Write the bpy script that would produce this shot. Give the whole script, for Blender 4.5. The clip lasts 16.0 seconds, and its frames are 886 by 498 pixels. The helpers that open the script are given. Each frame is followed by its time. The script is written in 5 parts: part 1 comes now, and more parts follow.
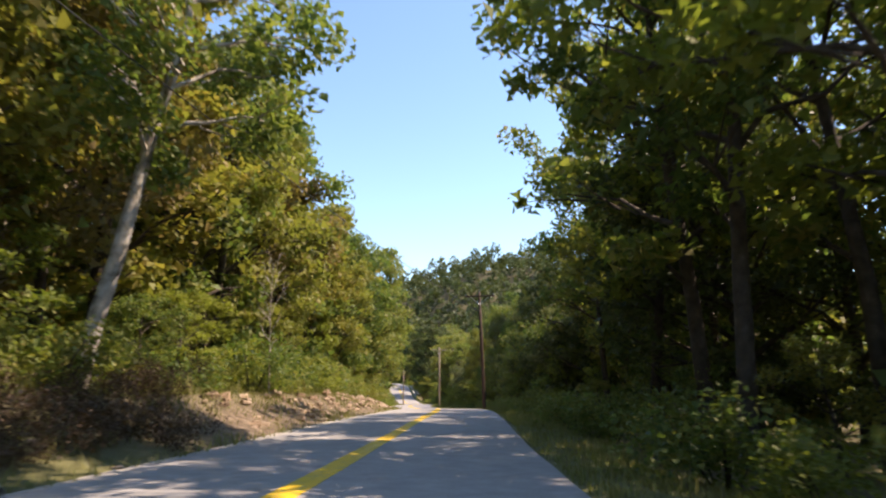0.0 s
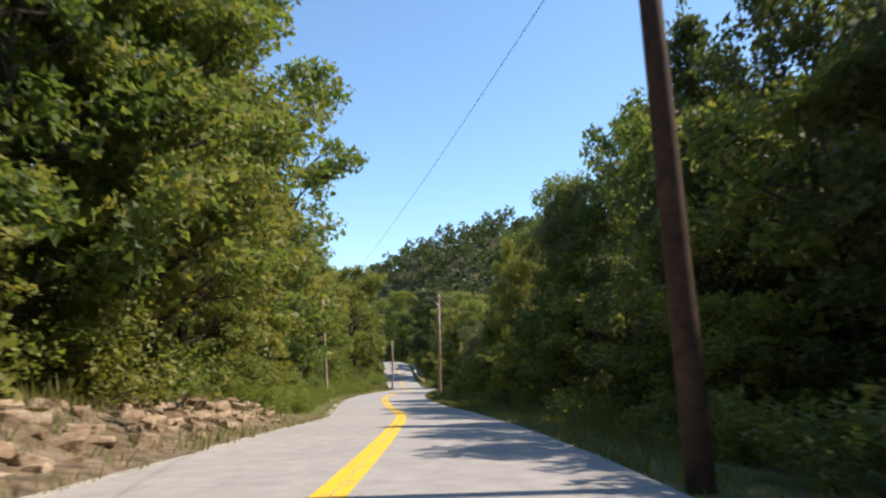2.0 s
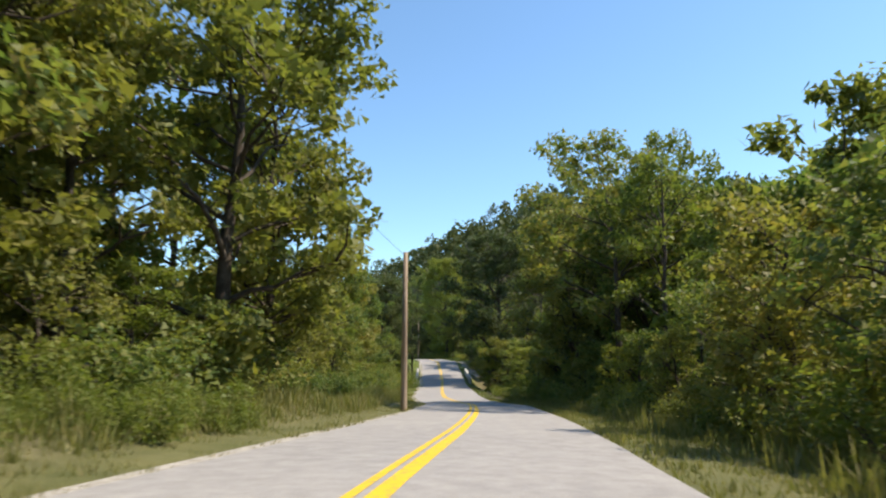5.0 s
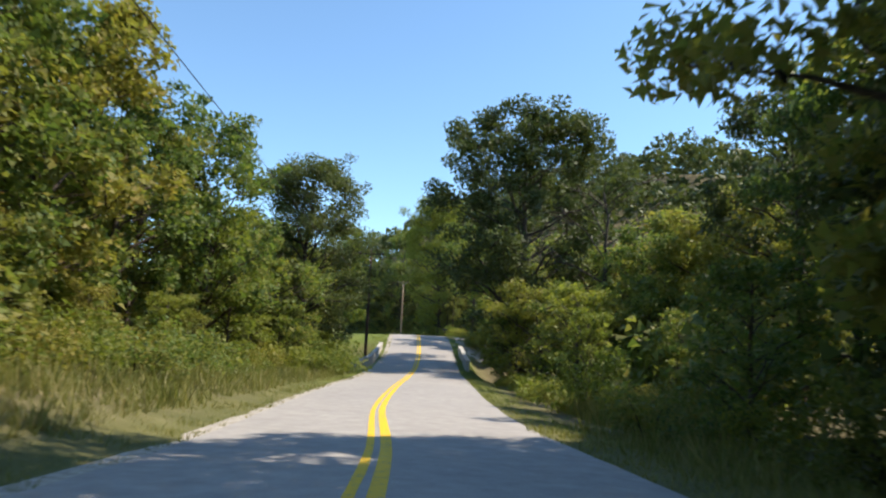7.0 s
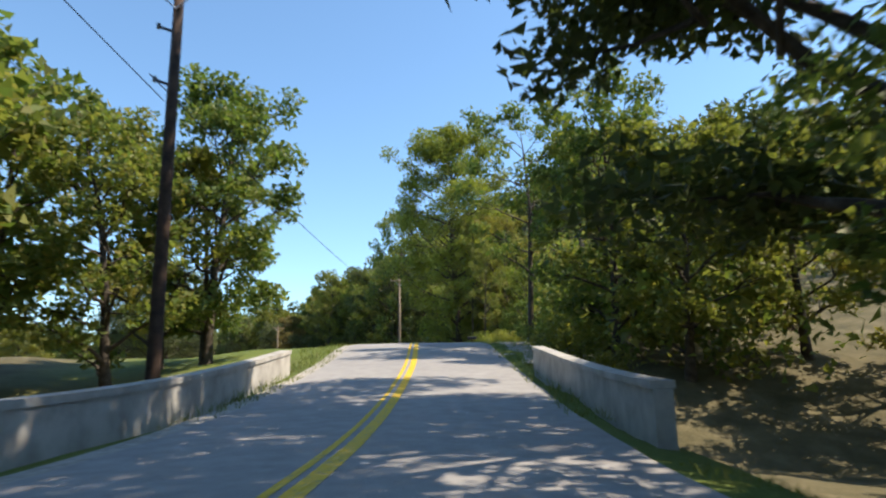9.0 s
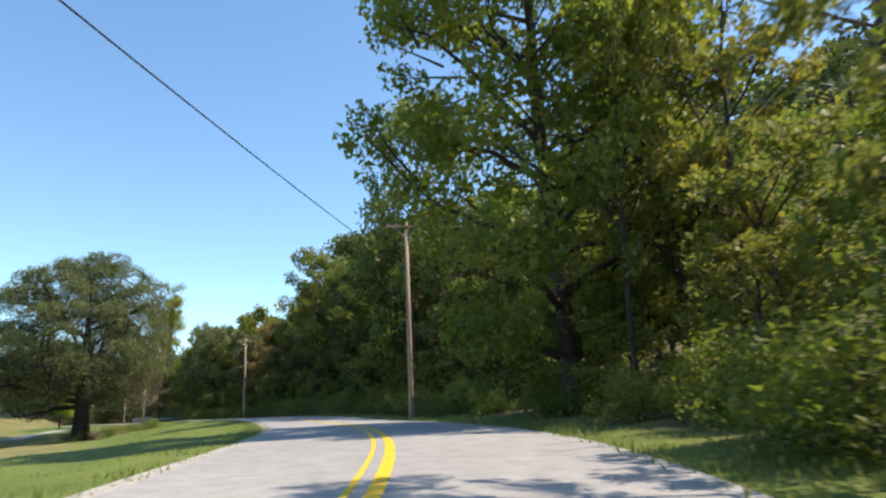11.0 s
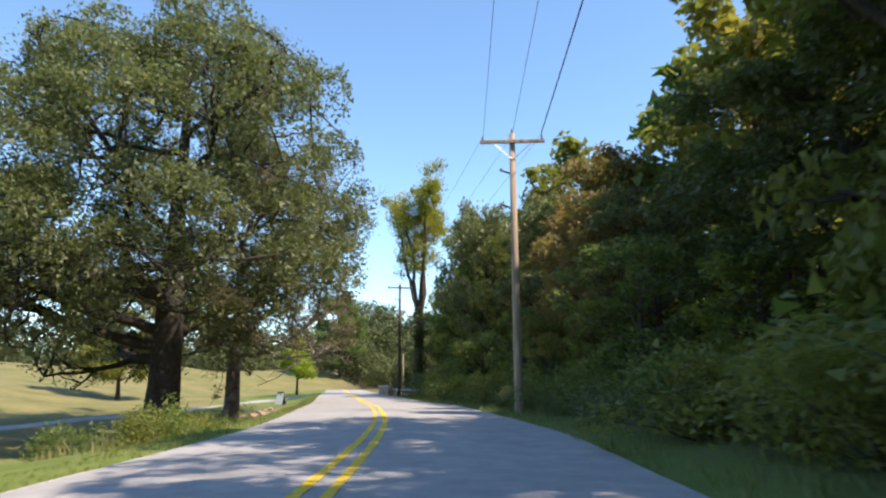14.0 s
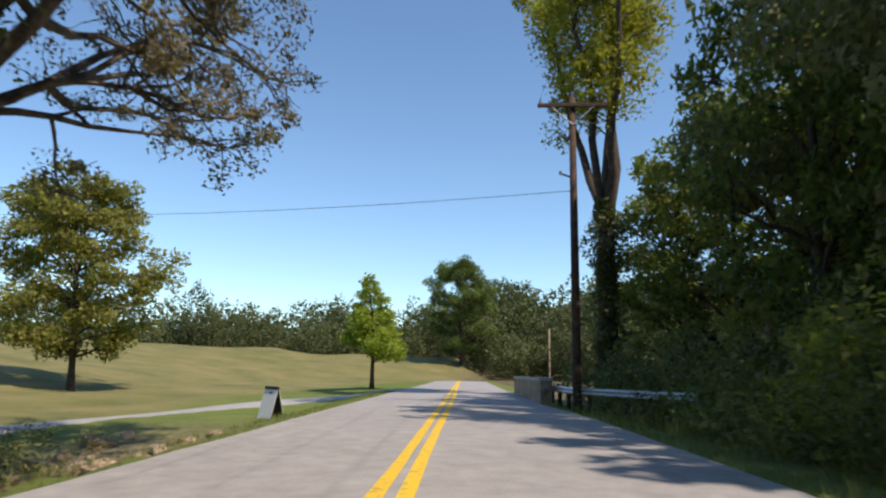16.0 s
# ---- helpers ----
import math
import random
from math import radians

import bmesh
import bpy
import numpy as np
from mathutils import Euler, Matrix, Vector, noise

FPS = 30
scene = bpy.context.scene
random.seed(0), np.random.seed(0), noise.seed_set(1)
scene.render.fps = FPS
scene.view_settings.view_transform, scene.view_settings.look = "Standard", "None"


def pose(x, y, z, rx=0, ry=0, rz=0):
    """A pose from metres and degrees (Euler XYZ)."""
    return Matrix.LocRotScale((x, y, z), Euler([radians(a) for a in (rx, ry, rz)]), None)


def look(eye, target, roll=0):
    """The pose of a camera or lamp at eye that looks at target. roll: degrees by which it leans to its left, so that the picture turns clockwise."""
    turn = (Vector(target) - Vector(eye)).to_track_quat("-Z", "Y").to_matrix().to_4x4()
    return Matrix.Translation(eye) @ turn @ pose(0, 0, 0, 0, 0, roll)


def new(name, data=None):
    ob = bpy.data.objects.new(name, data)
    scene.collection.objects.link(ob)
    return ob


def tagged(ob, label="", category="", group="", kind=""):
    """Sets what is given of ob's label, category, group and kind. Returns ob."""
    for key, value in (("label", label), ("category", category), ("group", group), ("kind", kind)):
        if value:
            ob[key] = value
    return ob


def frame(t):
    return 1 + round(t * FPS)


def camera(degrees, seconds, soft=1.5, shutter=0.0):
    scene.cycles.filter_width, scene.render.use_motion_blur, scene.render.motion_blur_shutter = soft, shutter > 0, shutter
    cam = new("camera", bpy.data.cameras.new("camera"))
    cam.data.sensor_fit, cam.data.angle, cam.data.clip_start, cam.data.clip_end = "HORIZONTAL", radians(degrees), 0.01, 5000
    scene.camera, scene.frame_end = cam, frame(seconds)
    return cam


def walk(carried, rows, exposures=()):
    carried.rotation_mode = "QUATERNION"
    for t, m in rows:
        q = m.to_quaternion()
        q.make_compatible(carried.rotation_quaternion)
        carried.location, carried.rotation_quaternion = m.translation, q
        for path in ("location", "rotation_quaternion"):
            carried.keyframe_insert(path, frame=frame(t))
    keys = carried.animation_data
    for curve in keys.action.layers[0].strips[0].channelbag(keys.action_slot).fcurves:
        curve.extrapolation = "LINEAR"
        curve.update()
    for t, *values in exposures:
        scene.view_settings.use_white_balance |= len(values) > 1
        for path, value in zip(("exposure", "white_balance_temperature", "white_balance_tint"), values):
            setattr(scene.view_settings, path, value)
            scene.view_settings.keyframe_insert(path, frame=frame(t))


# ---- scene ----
cam = camera(68.0, 16.0, soft=2.2, shutter=0.12)
# seconds; place in metres; turn in degrees
PATH = [
    (0.0, 0.000, 0.000, 1.050, 100.40, -0.00, 0.00),
    (0.5, 0.101, 11.483, 0.590, 100.09, 0.38, -2.07),
    (1.0, 0.505, 23.146, 0.266, 100.19, 0.42, -2.26),
    (1.5, 0.909, 35.026, -0.120, 99.70, 1.34, -0.67),
    (2.0, 0.808, 47.340, -0.633, 98.70, 0.84, 0.97),
    (2.5, 0.404, 59.473, -1.281, 97.89, 0.26, 2.49),
    (3.0, -0.303, 71.625, -2.029, 97.37, -0.01, 4.47),
    (3.5, -1.414, 83.460, -2.732, 97.63, -0.38, 6.54),
    (4.0, -2.828, 95.873, -3.226, 98.02, -1.18, 7.00),
    (4.5, -3.845, 108.135, -3.721, 98.48, -0.98, 6.46),
    (5.0, -4.277, 120.161, -4.220, 99.36, -0.20, 5.02),
    (5.5, -4.442, 132.051, -4.732, 100.28, 0.66, 3.38),
    (6.0, -4.656, 143.906, -5.265, 100.85, 1.13, 2.24),
    (6.5, -5.236, 155.825, -5.826, 100.69, 0.73, 2.29),
    (7.0, -6.104, 167.809, -6.405, 98.51, -2.59, 5.21),
    (7.5, -7.382, 179.804, -7.067, 98.49, 0.01, 7.04),
    (8.0, -8.698, 191.675, -7.336, 100.79, 0.43, 7.53),
    (8.5, -9.959, 203.599, -7.420, 101.39, 0.68, 7.36),
    (9.0, -11.186, 215.586, -7.450, 101.83, 1.11, 6.84),
    (9.5, -12.493, 227.567, -6.950, 102.15, 1.59, 6.33),
    (10.0, -13.994, 239.479, -5.600, 102.36, 2.00, 6.23),
    (10.5, -15.802, 251.253, -4.036, 102.51, 2.20, 6.92),
    (11.0, -17.801, 262.937, -3.925, 102.92, 2.42, 10.96),
    (11.5, -20.559, 274.537, -3.661, 102.13, 2.31, 16.18),
    (12.0, -24.533, 285.279, -3.680, 101.69, 0.88, 21.47),
    (12.5, -29.275, 295.960, -3.800, 101.50, -0.06, 25.90),
    (13.0, -34.603, 306.062, -3.819, 101.58, 0.81, 30.30),
    (13.5, -40.782, 315.687, -3.716, 101.33, 1.29, 34.57),
    (14.0, -47.575, 324.895, -3.882, 100.95, 0.28, 38.69),
    (14.5, -54.836, 333.662, -3.938, 100.73, 0.66, 43.15),
    (15.0, -61.982, 341.160, -4.115, 100.40, 0.29, 47.02),
    (15.5, -69.597, 348.218, -4.182, 99.92, -1.69, 48.95),
    (16.0, -77.055, 354.919, -4.417, 100.08, -0.98, 49.92),
]
walk(cam, [(t, pose(*v)) for t, *v in PATH], [(0.0, 1.05, 7400, 25), (0.5, 0.80, 7000, 22), (1.0, 0.80, 7000, 19), (1.5, 0.58, 6800, 16), (2.5, 0.70, 6800, 17), (3.5, 0.62, 6800, 13), (7.0, 0.75, 6800, 13), (7.5, 0.92, 7000, 13), (8.0, 0.85, 6800, 13), (10.5, 0.72, 6800, 13), (12.0, 0.85, 6800, 16), (14.0, 0.95, 6800, 18), (15.5, 0.80, 7000, 21), (16.0, 0.25, 6800, 18)])

# ---- light ----
SUN_AZ, SUN_EL = 79.0, 53.0          # degrees clockwise from +Y, and above the horizon
world = bpy.data.worlds.new("World")
scene.world = world
world.use_nodes = True
wn = world.node_tree.nodes
sky = wn.new("ShaderNodeTexSky")
sky.sky_type, sky.sun_disc = "NISHITA", False
sky.sun_elevation, sky.sun_rotation = radians(SUN_EL), radians(SUN_AZ)
sky.air_density, sky.dust_density, sky.ozone_density = 1.0, 0.15, 3.0
clear_air = wn.new("ShaderNodeMix")              # the deep azure of a clear autumn sky
clear_air.data_type, clear_air.blend_type = "RGBA", "MULTIPLY"
clear_air.inputs[0].default_value, clear_air.inputs[7].default_value = 1.0, (0.86, 1.04, 1.06, 1)
world.node_tree.links.new(sky.outputs[0], clear_air.inputs[6])
world.node_tree.links.new(clear_air.outputs[2], wn["Background"].inputs[0])
wn["Background"].inputs[1].default_value = 0.15
sun = new("sun", bpy.data.lights.new("sun", "SUN"))
sun.data.energy, sun.data.angle, sun.data.color = 4.4, radians(0.6), (1.0, 0.91, 0.76)
SUN_DIR = Vector((math.sin(radians(SUN_AZ)) * math.cos(radians(SUN_EL)),
                  math.cos(radians(SUN_AZ)) * math.cos(radians(SUN_EL)), math.sin(radians(SUN_EL))))
sun.matrix_world = look(SUN_DIR * 200, (0, 0, 0))


# ---- materials ----
def material(name, rough=0.8):
    m = bpy.data.materials.new(name)
    m.use_nodes = True
    b = m.node_tree.nodes["Principled BSDF"]
    b.inputs["Roughness"].default_value = rough
    b.inputs["Specular IOR Level"].default_value = 0.3
    return m, m.node_tree, b


def link(nt, a, b):
    nt.links.new(a, b)


def tex_noise(nt, scale, detail=4.0, vec=None, rough=0.6):
    n = nt.nodes.new("ShaderNodeTexNoise")
    n.inputs["Scale"].default_value, n.inputs["Detail"].default_value = scale, detail
    n.inputs["Roughness"].default_value = rough
    if vec is None:
        vec = nt.nodes.new("ShaderNodeTexCoord").outputs["Object"]
    link(nt, vec, n.inputs["Vector"])
    return n.outputs["Fac"]


def ramp(nt, fac, stops):
    r = nt.nodes.new("ShaderNodeValToRGB")
    e = r.color_ramp.elements
    while len(e) < len(stops):
        e.new(0.5)
    for k, (p, c) in enumerate(stops):
        e[k].position, e[k].color = p, (*c, 1)
    link(nt, fac, r.inputs[0])
    return r.outputs[0]


def mix(nt, fac, a, b, kind="MIX"):
    n = nt.nodes.new("ShaderNodeMix")
    n.data_type, n.blend_type = "RGBA", kind
    for sock, v in ((n.inputs[0], fac), (n.inputs[6], a), (n.inputs[7], b)):
        if isinstance(v, (int, float)):
            sock.default_value = v
        elif isinstance(v, tuple):
            sock.default_value = (*v, 1)
        else:
            link(nt, v, sock)
    return n.outputs[2]


def maths(nt, op, a, b=0.0):
    n = nt.nodes.new("ShaderNodeMath")
    n.operation = op
    for sock, v in zip(n.inputs, (a, b)):
        if isinstance(v, (int, float)):
            sock.default_value = v
        else:
            link(nt, v, sock)
    return n.outputs[0]


def bump(nt, b, height, strength=0.4, dist=0.02):
    n = nt.nodes.new("ShaderNodeBump")
    n.inputs["Strength"].default_value, n.inputs["Distance"].default_value = strength, dist
    link(nt, height, n.inputs["Height"])
    link(nt, n.outputs[0], b.inputs["Normal"])


def leaf_material(name, stops, glow=0.5, tint=0.35):
    """Foliage: colour by leaf and by tree, light passing through the blades."""
    m, nt, b = material(name, 0.55)
    b.inputs["Specular IOR Level"].default_value = 0.3
    geo = nt.nodes.new("ShaderNodeNewGeometry")
    info = nt.nodes.new("ShaderNodeObjectInfo")
    lump = tex_noise(nt, 0.35, 2.0)
    f = maths(nt, "ADD", maths(nt, "MULTIPLY", geo.outputs["Random Per Island"], 0.45), maths(nt, "MULTIPLY", lump, 0.35))
    f = maths(nt, "ADD", f, maths(nt, "MULTIPLY", info.outputs["Random"], tint))
    col = ramp(nt, f, stops)
    link(nt, col, b.inputs["Base Color"])
    tr = nt.nodes.new("ShaderNodeBsdfTranslucent")
    link(nt, mix(nt, 1.0, col, (1.0, 1.1, 0.55), "MULTIPLY"), tr.inputs[0])
    sh = nt.nodes.new("ShaderNodeMixShader")
    sh.inputs[0].default_value = glow
    link(nt, b.outputs[0], sh.inputs[1])
    link(nt, tr.outputs[0], sh.inputs[2])
    link(nt, sh.outputs[0], nt.nodes["Material Output"].inputs[0])
    return m


LEAF = leaf_material("leaf_green", [(0.2, (0.061, 0.099, 0.033)), (0.5, (0.148, 0.207, 0.060)), (0.75, (0.262, 0.270, 0.081)), (1.0, (0.349, 0.270, 0.095))])
LEAF_OLIVE = leaf_material("leaf_olive", [(0.2, (0.122, 0.144, 0.041)), (0.5, (0.244, 0.252, 0.068)), (0.8, (0.3, 0.27, 0.074)), (1.0, (0.32, 0.235, 0.074))])
LEAF_DARK = leaf_material("leaf_dark", [(0.2, (0.06, 0.075, 0.03)), (0.6, (0.115, 0.14, 0.052)), (1.0, (0.19, 0.195, 0.08))], 0.4)
LEAF_OAK = leaf_material("leaf_oak", [(0.2, (0.09, 0.108, 0.054)), (0.6, (0.17, 0.19, 0.09)), (1.0, (0.27, 0.27, 0.14))], 0.42)
LEAF_FAR = leaf_material("leaf_far", [(0.2, (0.06, 0.08, 0.03)), (0.6, (0.1, 0.12, 0.045)), (1.0, (0.14, 0.145, 0.058))], 0.3)
LEAF_YELLOW = leaf_material("leaf_yellow", [(0.2, (0.22, 0.23, 0.045)), (0.6, (0.34, 0.32, 0.055)), (1.0, (0.45, 0.37, 0.065))], 0.55)
LEAF_BRIGHT = leaf_material("leaf_bright", [(0.2, (0.126, 0.170, 0.038)), (0.6, (0.233, 0.260, 0.060)), (1.0, (0.349, 0.340, 0.075))], 0.5)
LEAF_MAPLE = leaf_material("leaf_maple", [(0.2, (0.22, 0.29, 0.045)), (0.6, (0.33, 0.4, 0.065)), (1.0, (0.44, 0.44, 0.09))], 0.55)
LEAF_AUTUMN = leaf_material("leaf_autumn", [(0.2, (0.16, 0.14, 0.06)), (0.6, (0.27, 0.21, 0.085)), (1.0, (0.36, 0.22, 0.085))], 0.45)
LEAF_BROWN = leaf_material("leaf_brown", [(0.2, (0.13, 0.115, 0.085)), (0.6, (0.22, 0.185, 0.14)), (1.0, (0.3, 0.235, 0.17))], 0.5)
LEAF_BANK_DARK = leaf_material("leaf_bank_dark", [(0.2, (0.05, 0.032, 0.02)), (0.6, (0.105, 0.065, 0.038)), (1.0, (0.17, 0.105, 0.055))], 0.3)
GRASS = leaf_material("grass_blades", [(0.2, (0.095, 0.150, 0.035)), (0.6, (0.177, 0.221, 0.058)), (1.0, (0.328, 0.299, 0.137))], 0.4)
WEEDS = leaf_material("dry_weeds", [(0.2, (0.113, 0.143, 0.039)), (0.55, (0.252, 0.247, 0.087)), (1.0, (0.416, 0.325, 0.195))], 0.4)

BARK, nt, b = material("bark", 0.9)
n1 = tex_noise(nt, 3.0, 6.0)
link(nt, ramp(nt, n1, [(0.3, (0.035, 0.027, 0.02)), (0.6, (0.09, 0.072, 0.055)), (0.8, (0.17, 0.15, 0.12))]), b.inputs["Base Color"])
bump(nt, b, tex_noise(nt, 14.0, 5.0), 0.8, 0.04)
# bark darkened to carry the shade on the big oak's trunk
SHADED_OAK_BARK, nt, b = material("shaded_oak_bark", 0.9)
link(nt, ramp(nt, tex_noise(nt, 4.0, 6.0), [(0.3, (0.022, 0.018, 0.015)), (0.6, (0.055, 0.046, 0.038)), (0.8, (0.11, 0.098, 0.082))]), b.inputs["Base Color"])
bump(nt, b, tex_noise(nt, 11.0, 5.0), 1.0, 0.06)
# paler bark, with the sun on the small oak put into its colour
LIT_OAK_BARK, nt, b = material("lit_oak_bark", 0.9)
link(nt, ramp(nt, tex_noise(nt, 2.4, 7.0), [(0.32, (0.05, 0.04, 0.032)), (0.52, (0.17, 0.14, 0.115)), (0.72, (0.33, 0.29, 0.25))]), b.inputs["Base Color"])
bump(nt, b, tex_noise(nt, 12.0, 5.0), 0.9, 0.05)
PALE_BARK, nt, b = material("pale_bark", 0.85)
n1 = tex_noise(nt, 2.2, 5.0)
link(nt, ramp(nt, n1, [(0.35, (0.12, 0.1, 0.075)), (0.5, (0.36, 0.32, 0.26)), (0.7, (0.52, 0.48, 0.41))]), b.inputs["Base Color"])
bump(nt, b, tex_noise(nt, 10.0, 5.0), 0.6, 0.03)

ASPHALT, nt, b = material("asphalt", 0.85)
fine, mid, wide = tex_noise(nt, 45.0, 3.0), tex_noise(nt, 2.5, 5.0), tex_noise(nt, 0.22, 3.0)
c = ramp(nt, mid, [(0.3, (0.33, 0.315, 0.302)), (0.55, (0.4, 0.383, 0.365)), (0.75, (0.46, 0.44, 0.42))])
c = mix(nt, 0.5, c, ramp(nt, fine, [(0.3, (0.5, 0.5, 0.5)), (0.7, (1.0, 1.0, 1.0))]), "MULTIPLY")
c = mix(nt, 0.35, c, ramp(nt, wide, [(0.3, (0.66, 0.66, 0.68)), (0.7, (1.0, 0.99, 0.97))]), "MULTIPLY")
link(nt, c, b.inputs["Base Color"])
bump(nt, b, fine, 0.35, 0.008)
YELLOW, nt, b = material("yellow_road_paint", 0.7)
wear = ramp(nt, tex_noise(nt, 9.0, 6.0), [(0.36, (0.0, 0.0, 0.0)), (0.46, (1.0, 1.0, 1.0))])
link(nt, mix(nt, wear, (0.4, 0.3, 0.1), mix(nt, tex_noise(nt, 1.2), (0.7, 0.43, 0.015), (0.78, 0.52, 0.03))), b.inputs["Base Color"])
GROUND, nt, b = material("ground_cover", 0.95)
att = nt.nodes.new("ShaderNodeAttribute")
att.attribute_name = "cover"
sep = nt.nodes.new("ShaderNodeSeparateColor")
link(nt, att.outputs["Color"], sep.inputs[0])
soil = ramp(nt, tex_noise(nt, 0.9, 6.0), [(0.3, (0.06, 0.045, 0.028)), (0.55, (0.13, 0.1, 0.06)), (0.75, (0.2, 0.16, 0.1))])
lawn = ramp(nt, tex_noise(nt, 0.5, 6.0), [(0.3, (0.1, 0.145, 0.025)), (0.55, (0.15, 0.19, 0.035)), (0.75, (0.2, 0.21, 0.05))])
lawn = mix(nt, 0.5, lawn, ramp(nt, tex_noise(nt, 14.0, 4.0), [(0.3, (0.5, 0.55, 0.45)), (0.7, (1.0, 1.0, 1.0))]), "MULTIPLY")
hay = ramp(nt, tex_noise(nt, 0.16, 7.0), [(0.3, (0.13, 0.135, 0.042)), (0.5, (0.2, 0.182, 0.066)), (0.72, (0.27, 0.218, 0.092))])
hay = mix(nt, 0.6, hay, ramp(nt, tex_noise(nt, 1.7, 6.0), [(0.3, (0.62, 0.66, 0.55)), (0.68, (1.0, 0.98, 0.95))]), "MULTIPLY")
rub = ramp(nt, tex_noise(nt, 3.0, 6.0), [(0.3, (0.06, 0.042, 0.026)), (0.5, (0.15, 0.11, 0.072)), (0.75, (0.32, 0.25, 0.175))])
c = mix(nt, sep.outputs[0], soil, lawn)
c = mix(nt, sep.outputs[1], c, hay)
c = mix(nt, sep.outputs[2], c, rub)
link(nt, c, b.inputs["Base Color"])
bump(nt, b, tex_noise(nt, 8.0, 6.0), 0.8, 0.06)
ROCK, nt, b = material("limestone", 0.9)
info = nt.nodes.new("ShaderNodeObjectInfo")
c = ramp(nt, tex_noise(nt, 2.6, 7.0), [(0.3, (0.17, 0.12, 0.08)), (0.48, (0.36, 0.28, 0.2)), (0.72, (0.56, 0.48, 0.38))])
c = mix(nt, 1.0, c, ramp(nt, info.outputs["Random"], [(0.0, (0.62, 0.52, 0.44)), (0.5, (1.0, 0.95, 0.88)), (1.0, (0.85, 0.8, 0.78))]), "MULTIPLY")
link(nt, c, b.inputs["Base Color"])
bump(nt, b, tex_noise(nt, 7.0, 7.0), 0.9, 0.05)
CONCRETE, nt, b = material("concrete", 0.85)
c = ramp(nt, tex_noise(nt, 1.6, 7.0), [(0.3, (0.3, 0.28, 0.25)), (0.55, (0.46, 0.44, 0.4)), (0.75, (0.55, 0.53, 0.49))])
link(nt, c, b.inputs["Base Color"])
bump(nt, b, tex_noise(nt, 20.0, 5.0), 0.4, 0.01)
POLE_WOOD, nt, b = material("weathered_pole_wood", 0.85)
vec = nt.nodes.new("ShaderNodeMapping")
link(nt, nt.nodes.new("ShaderNodeTexCoord").outputs["Object"], vec.inputs[0])
vec.inputs["Scale"].default_value = (9, 9, 0.5)
c = ramp(nt, tex_noise(nt, 1.5, 6.0, vec.outputs[0]), [(0.3, (0.19, 0.125, 0.082)), (0.55, (0.36, 0.27, 0.19)), (0.75, (0.47, 0.39, 0.3))])
link(nt, c, b.inputs["Base Color"])
bump(nt, b, tex_noise(nt, 4.0, 5.0, vec.outputs[0]), 0.6, 0.02)
DARK_WOOD, nt, b = material("creosoted_pole_wood", 0.8)
c = ramp(nt, tex_noise(nt, 5.0, 6.0), [(0.3, (0.035, 0.022, 0.016)), (0.7, (0.1, 0.06, 0.04))])
link(nt, c, b.inputs["Base Color"])


def plain(name, colour, rough=0.6, metal=0.0, vary=0.15):
    m, nt, b = material(name, rough)
    lo = tuple(v * (1 - vary) for v in colour)
    link(nt, ramp(nt, tex_noise(nt, 6.0, 5.0), [(0.3, lo), (0.7, colour)]), b.inputs["Base Color"])
    b.inputs["Metallic"].default_value = metal
    return m


WIRE = plain("wire_black", (0.02, 0.02, 0.022), 0.5)
GLASSY = plain("insulator_grey", (0.16, 0.17, 0.18), 0.3)
WHITE = plain("white_paint", (0.78, 0.77, 0.74), 0.6)
BLACK = plain("black_plastic", (0.03, 0.03, 0.032), 0.5)
STEEL = plain("galvanised_steel", (0.55, 0.56, 0.57), 0.4, 0.6)
GRAVEL = plain("gravel", (0.5, 0.46, 0.4), 0.95, 0.0, 0.5)

# ---- the road's line ----
ROAD_XY = [ (-2.2, -47.9), (-2.1, -35.5), (-2.0, -23.0), (-2.0, -10.5), (-1.9, 1.8), (-1.5, 14.8), (-0.9, 27.0), (-0.4, 39.4), (-0.4, 52.2), (-0.8, 64.3), (-1.6, 76.7), (-3.4, 89.2), (-4.9, 101.7), (-5.6, 114.4), (-5.6, 126.8), (-5.4, 139.1), (-5.6, 151.5), (-6.3, 164.4), (-7.7, 176.4), (-10.0, 189.1), (-11.5, 201.5), (-12.7, 214.0), (-13.8, 226.4), (-15.2, 238.8), (-17.0, 251.1), (-18.8, 263.2), (-21.4, 275.2), (-25.9, 287.2), (-31.2, 298.1), (-37.6, 309.1), (-44.6, 319.1), (-52.3, 328.8), (-60.4, 338.1), (-69.5, 347.1), (-78.6, 355.4), (-87.9, 363.8), (-97.2, 372.2), (-106.5, 380.5), (-115.8, 388.8), (-125.1, 397.2), (-134.4, 405.5), (-143.7, 413.9) ]
ROAD_Z = [ 1.99, 1.47, 0.95, 0.44, -0.08, -0.56, -0.89, -1.34, -1.93, -2.62, -3.41, -4.03, -4.51, -5.03, -5.55, -6.10, -6.68, -7.28, -7.95, -8.36, -8.45, -8.51, -8.07, -6.72, -5.09, -4.97, -4.70, -4.75, -4.88, -4.82, -4.83, -4.96, -5.10, -5.23, -5.47, -5.60, -5.73, -5.86, -5.98, -6.11, -6.23, -6.36 ]
LEFT, RIGHT = 3.05, 3.45             # from the yellow line to the two edges


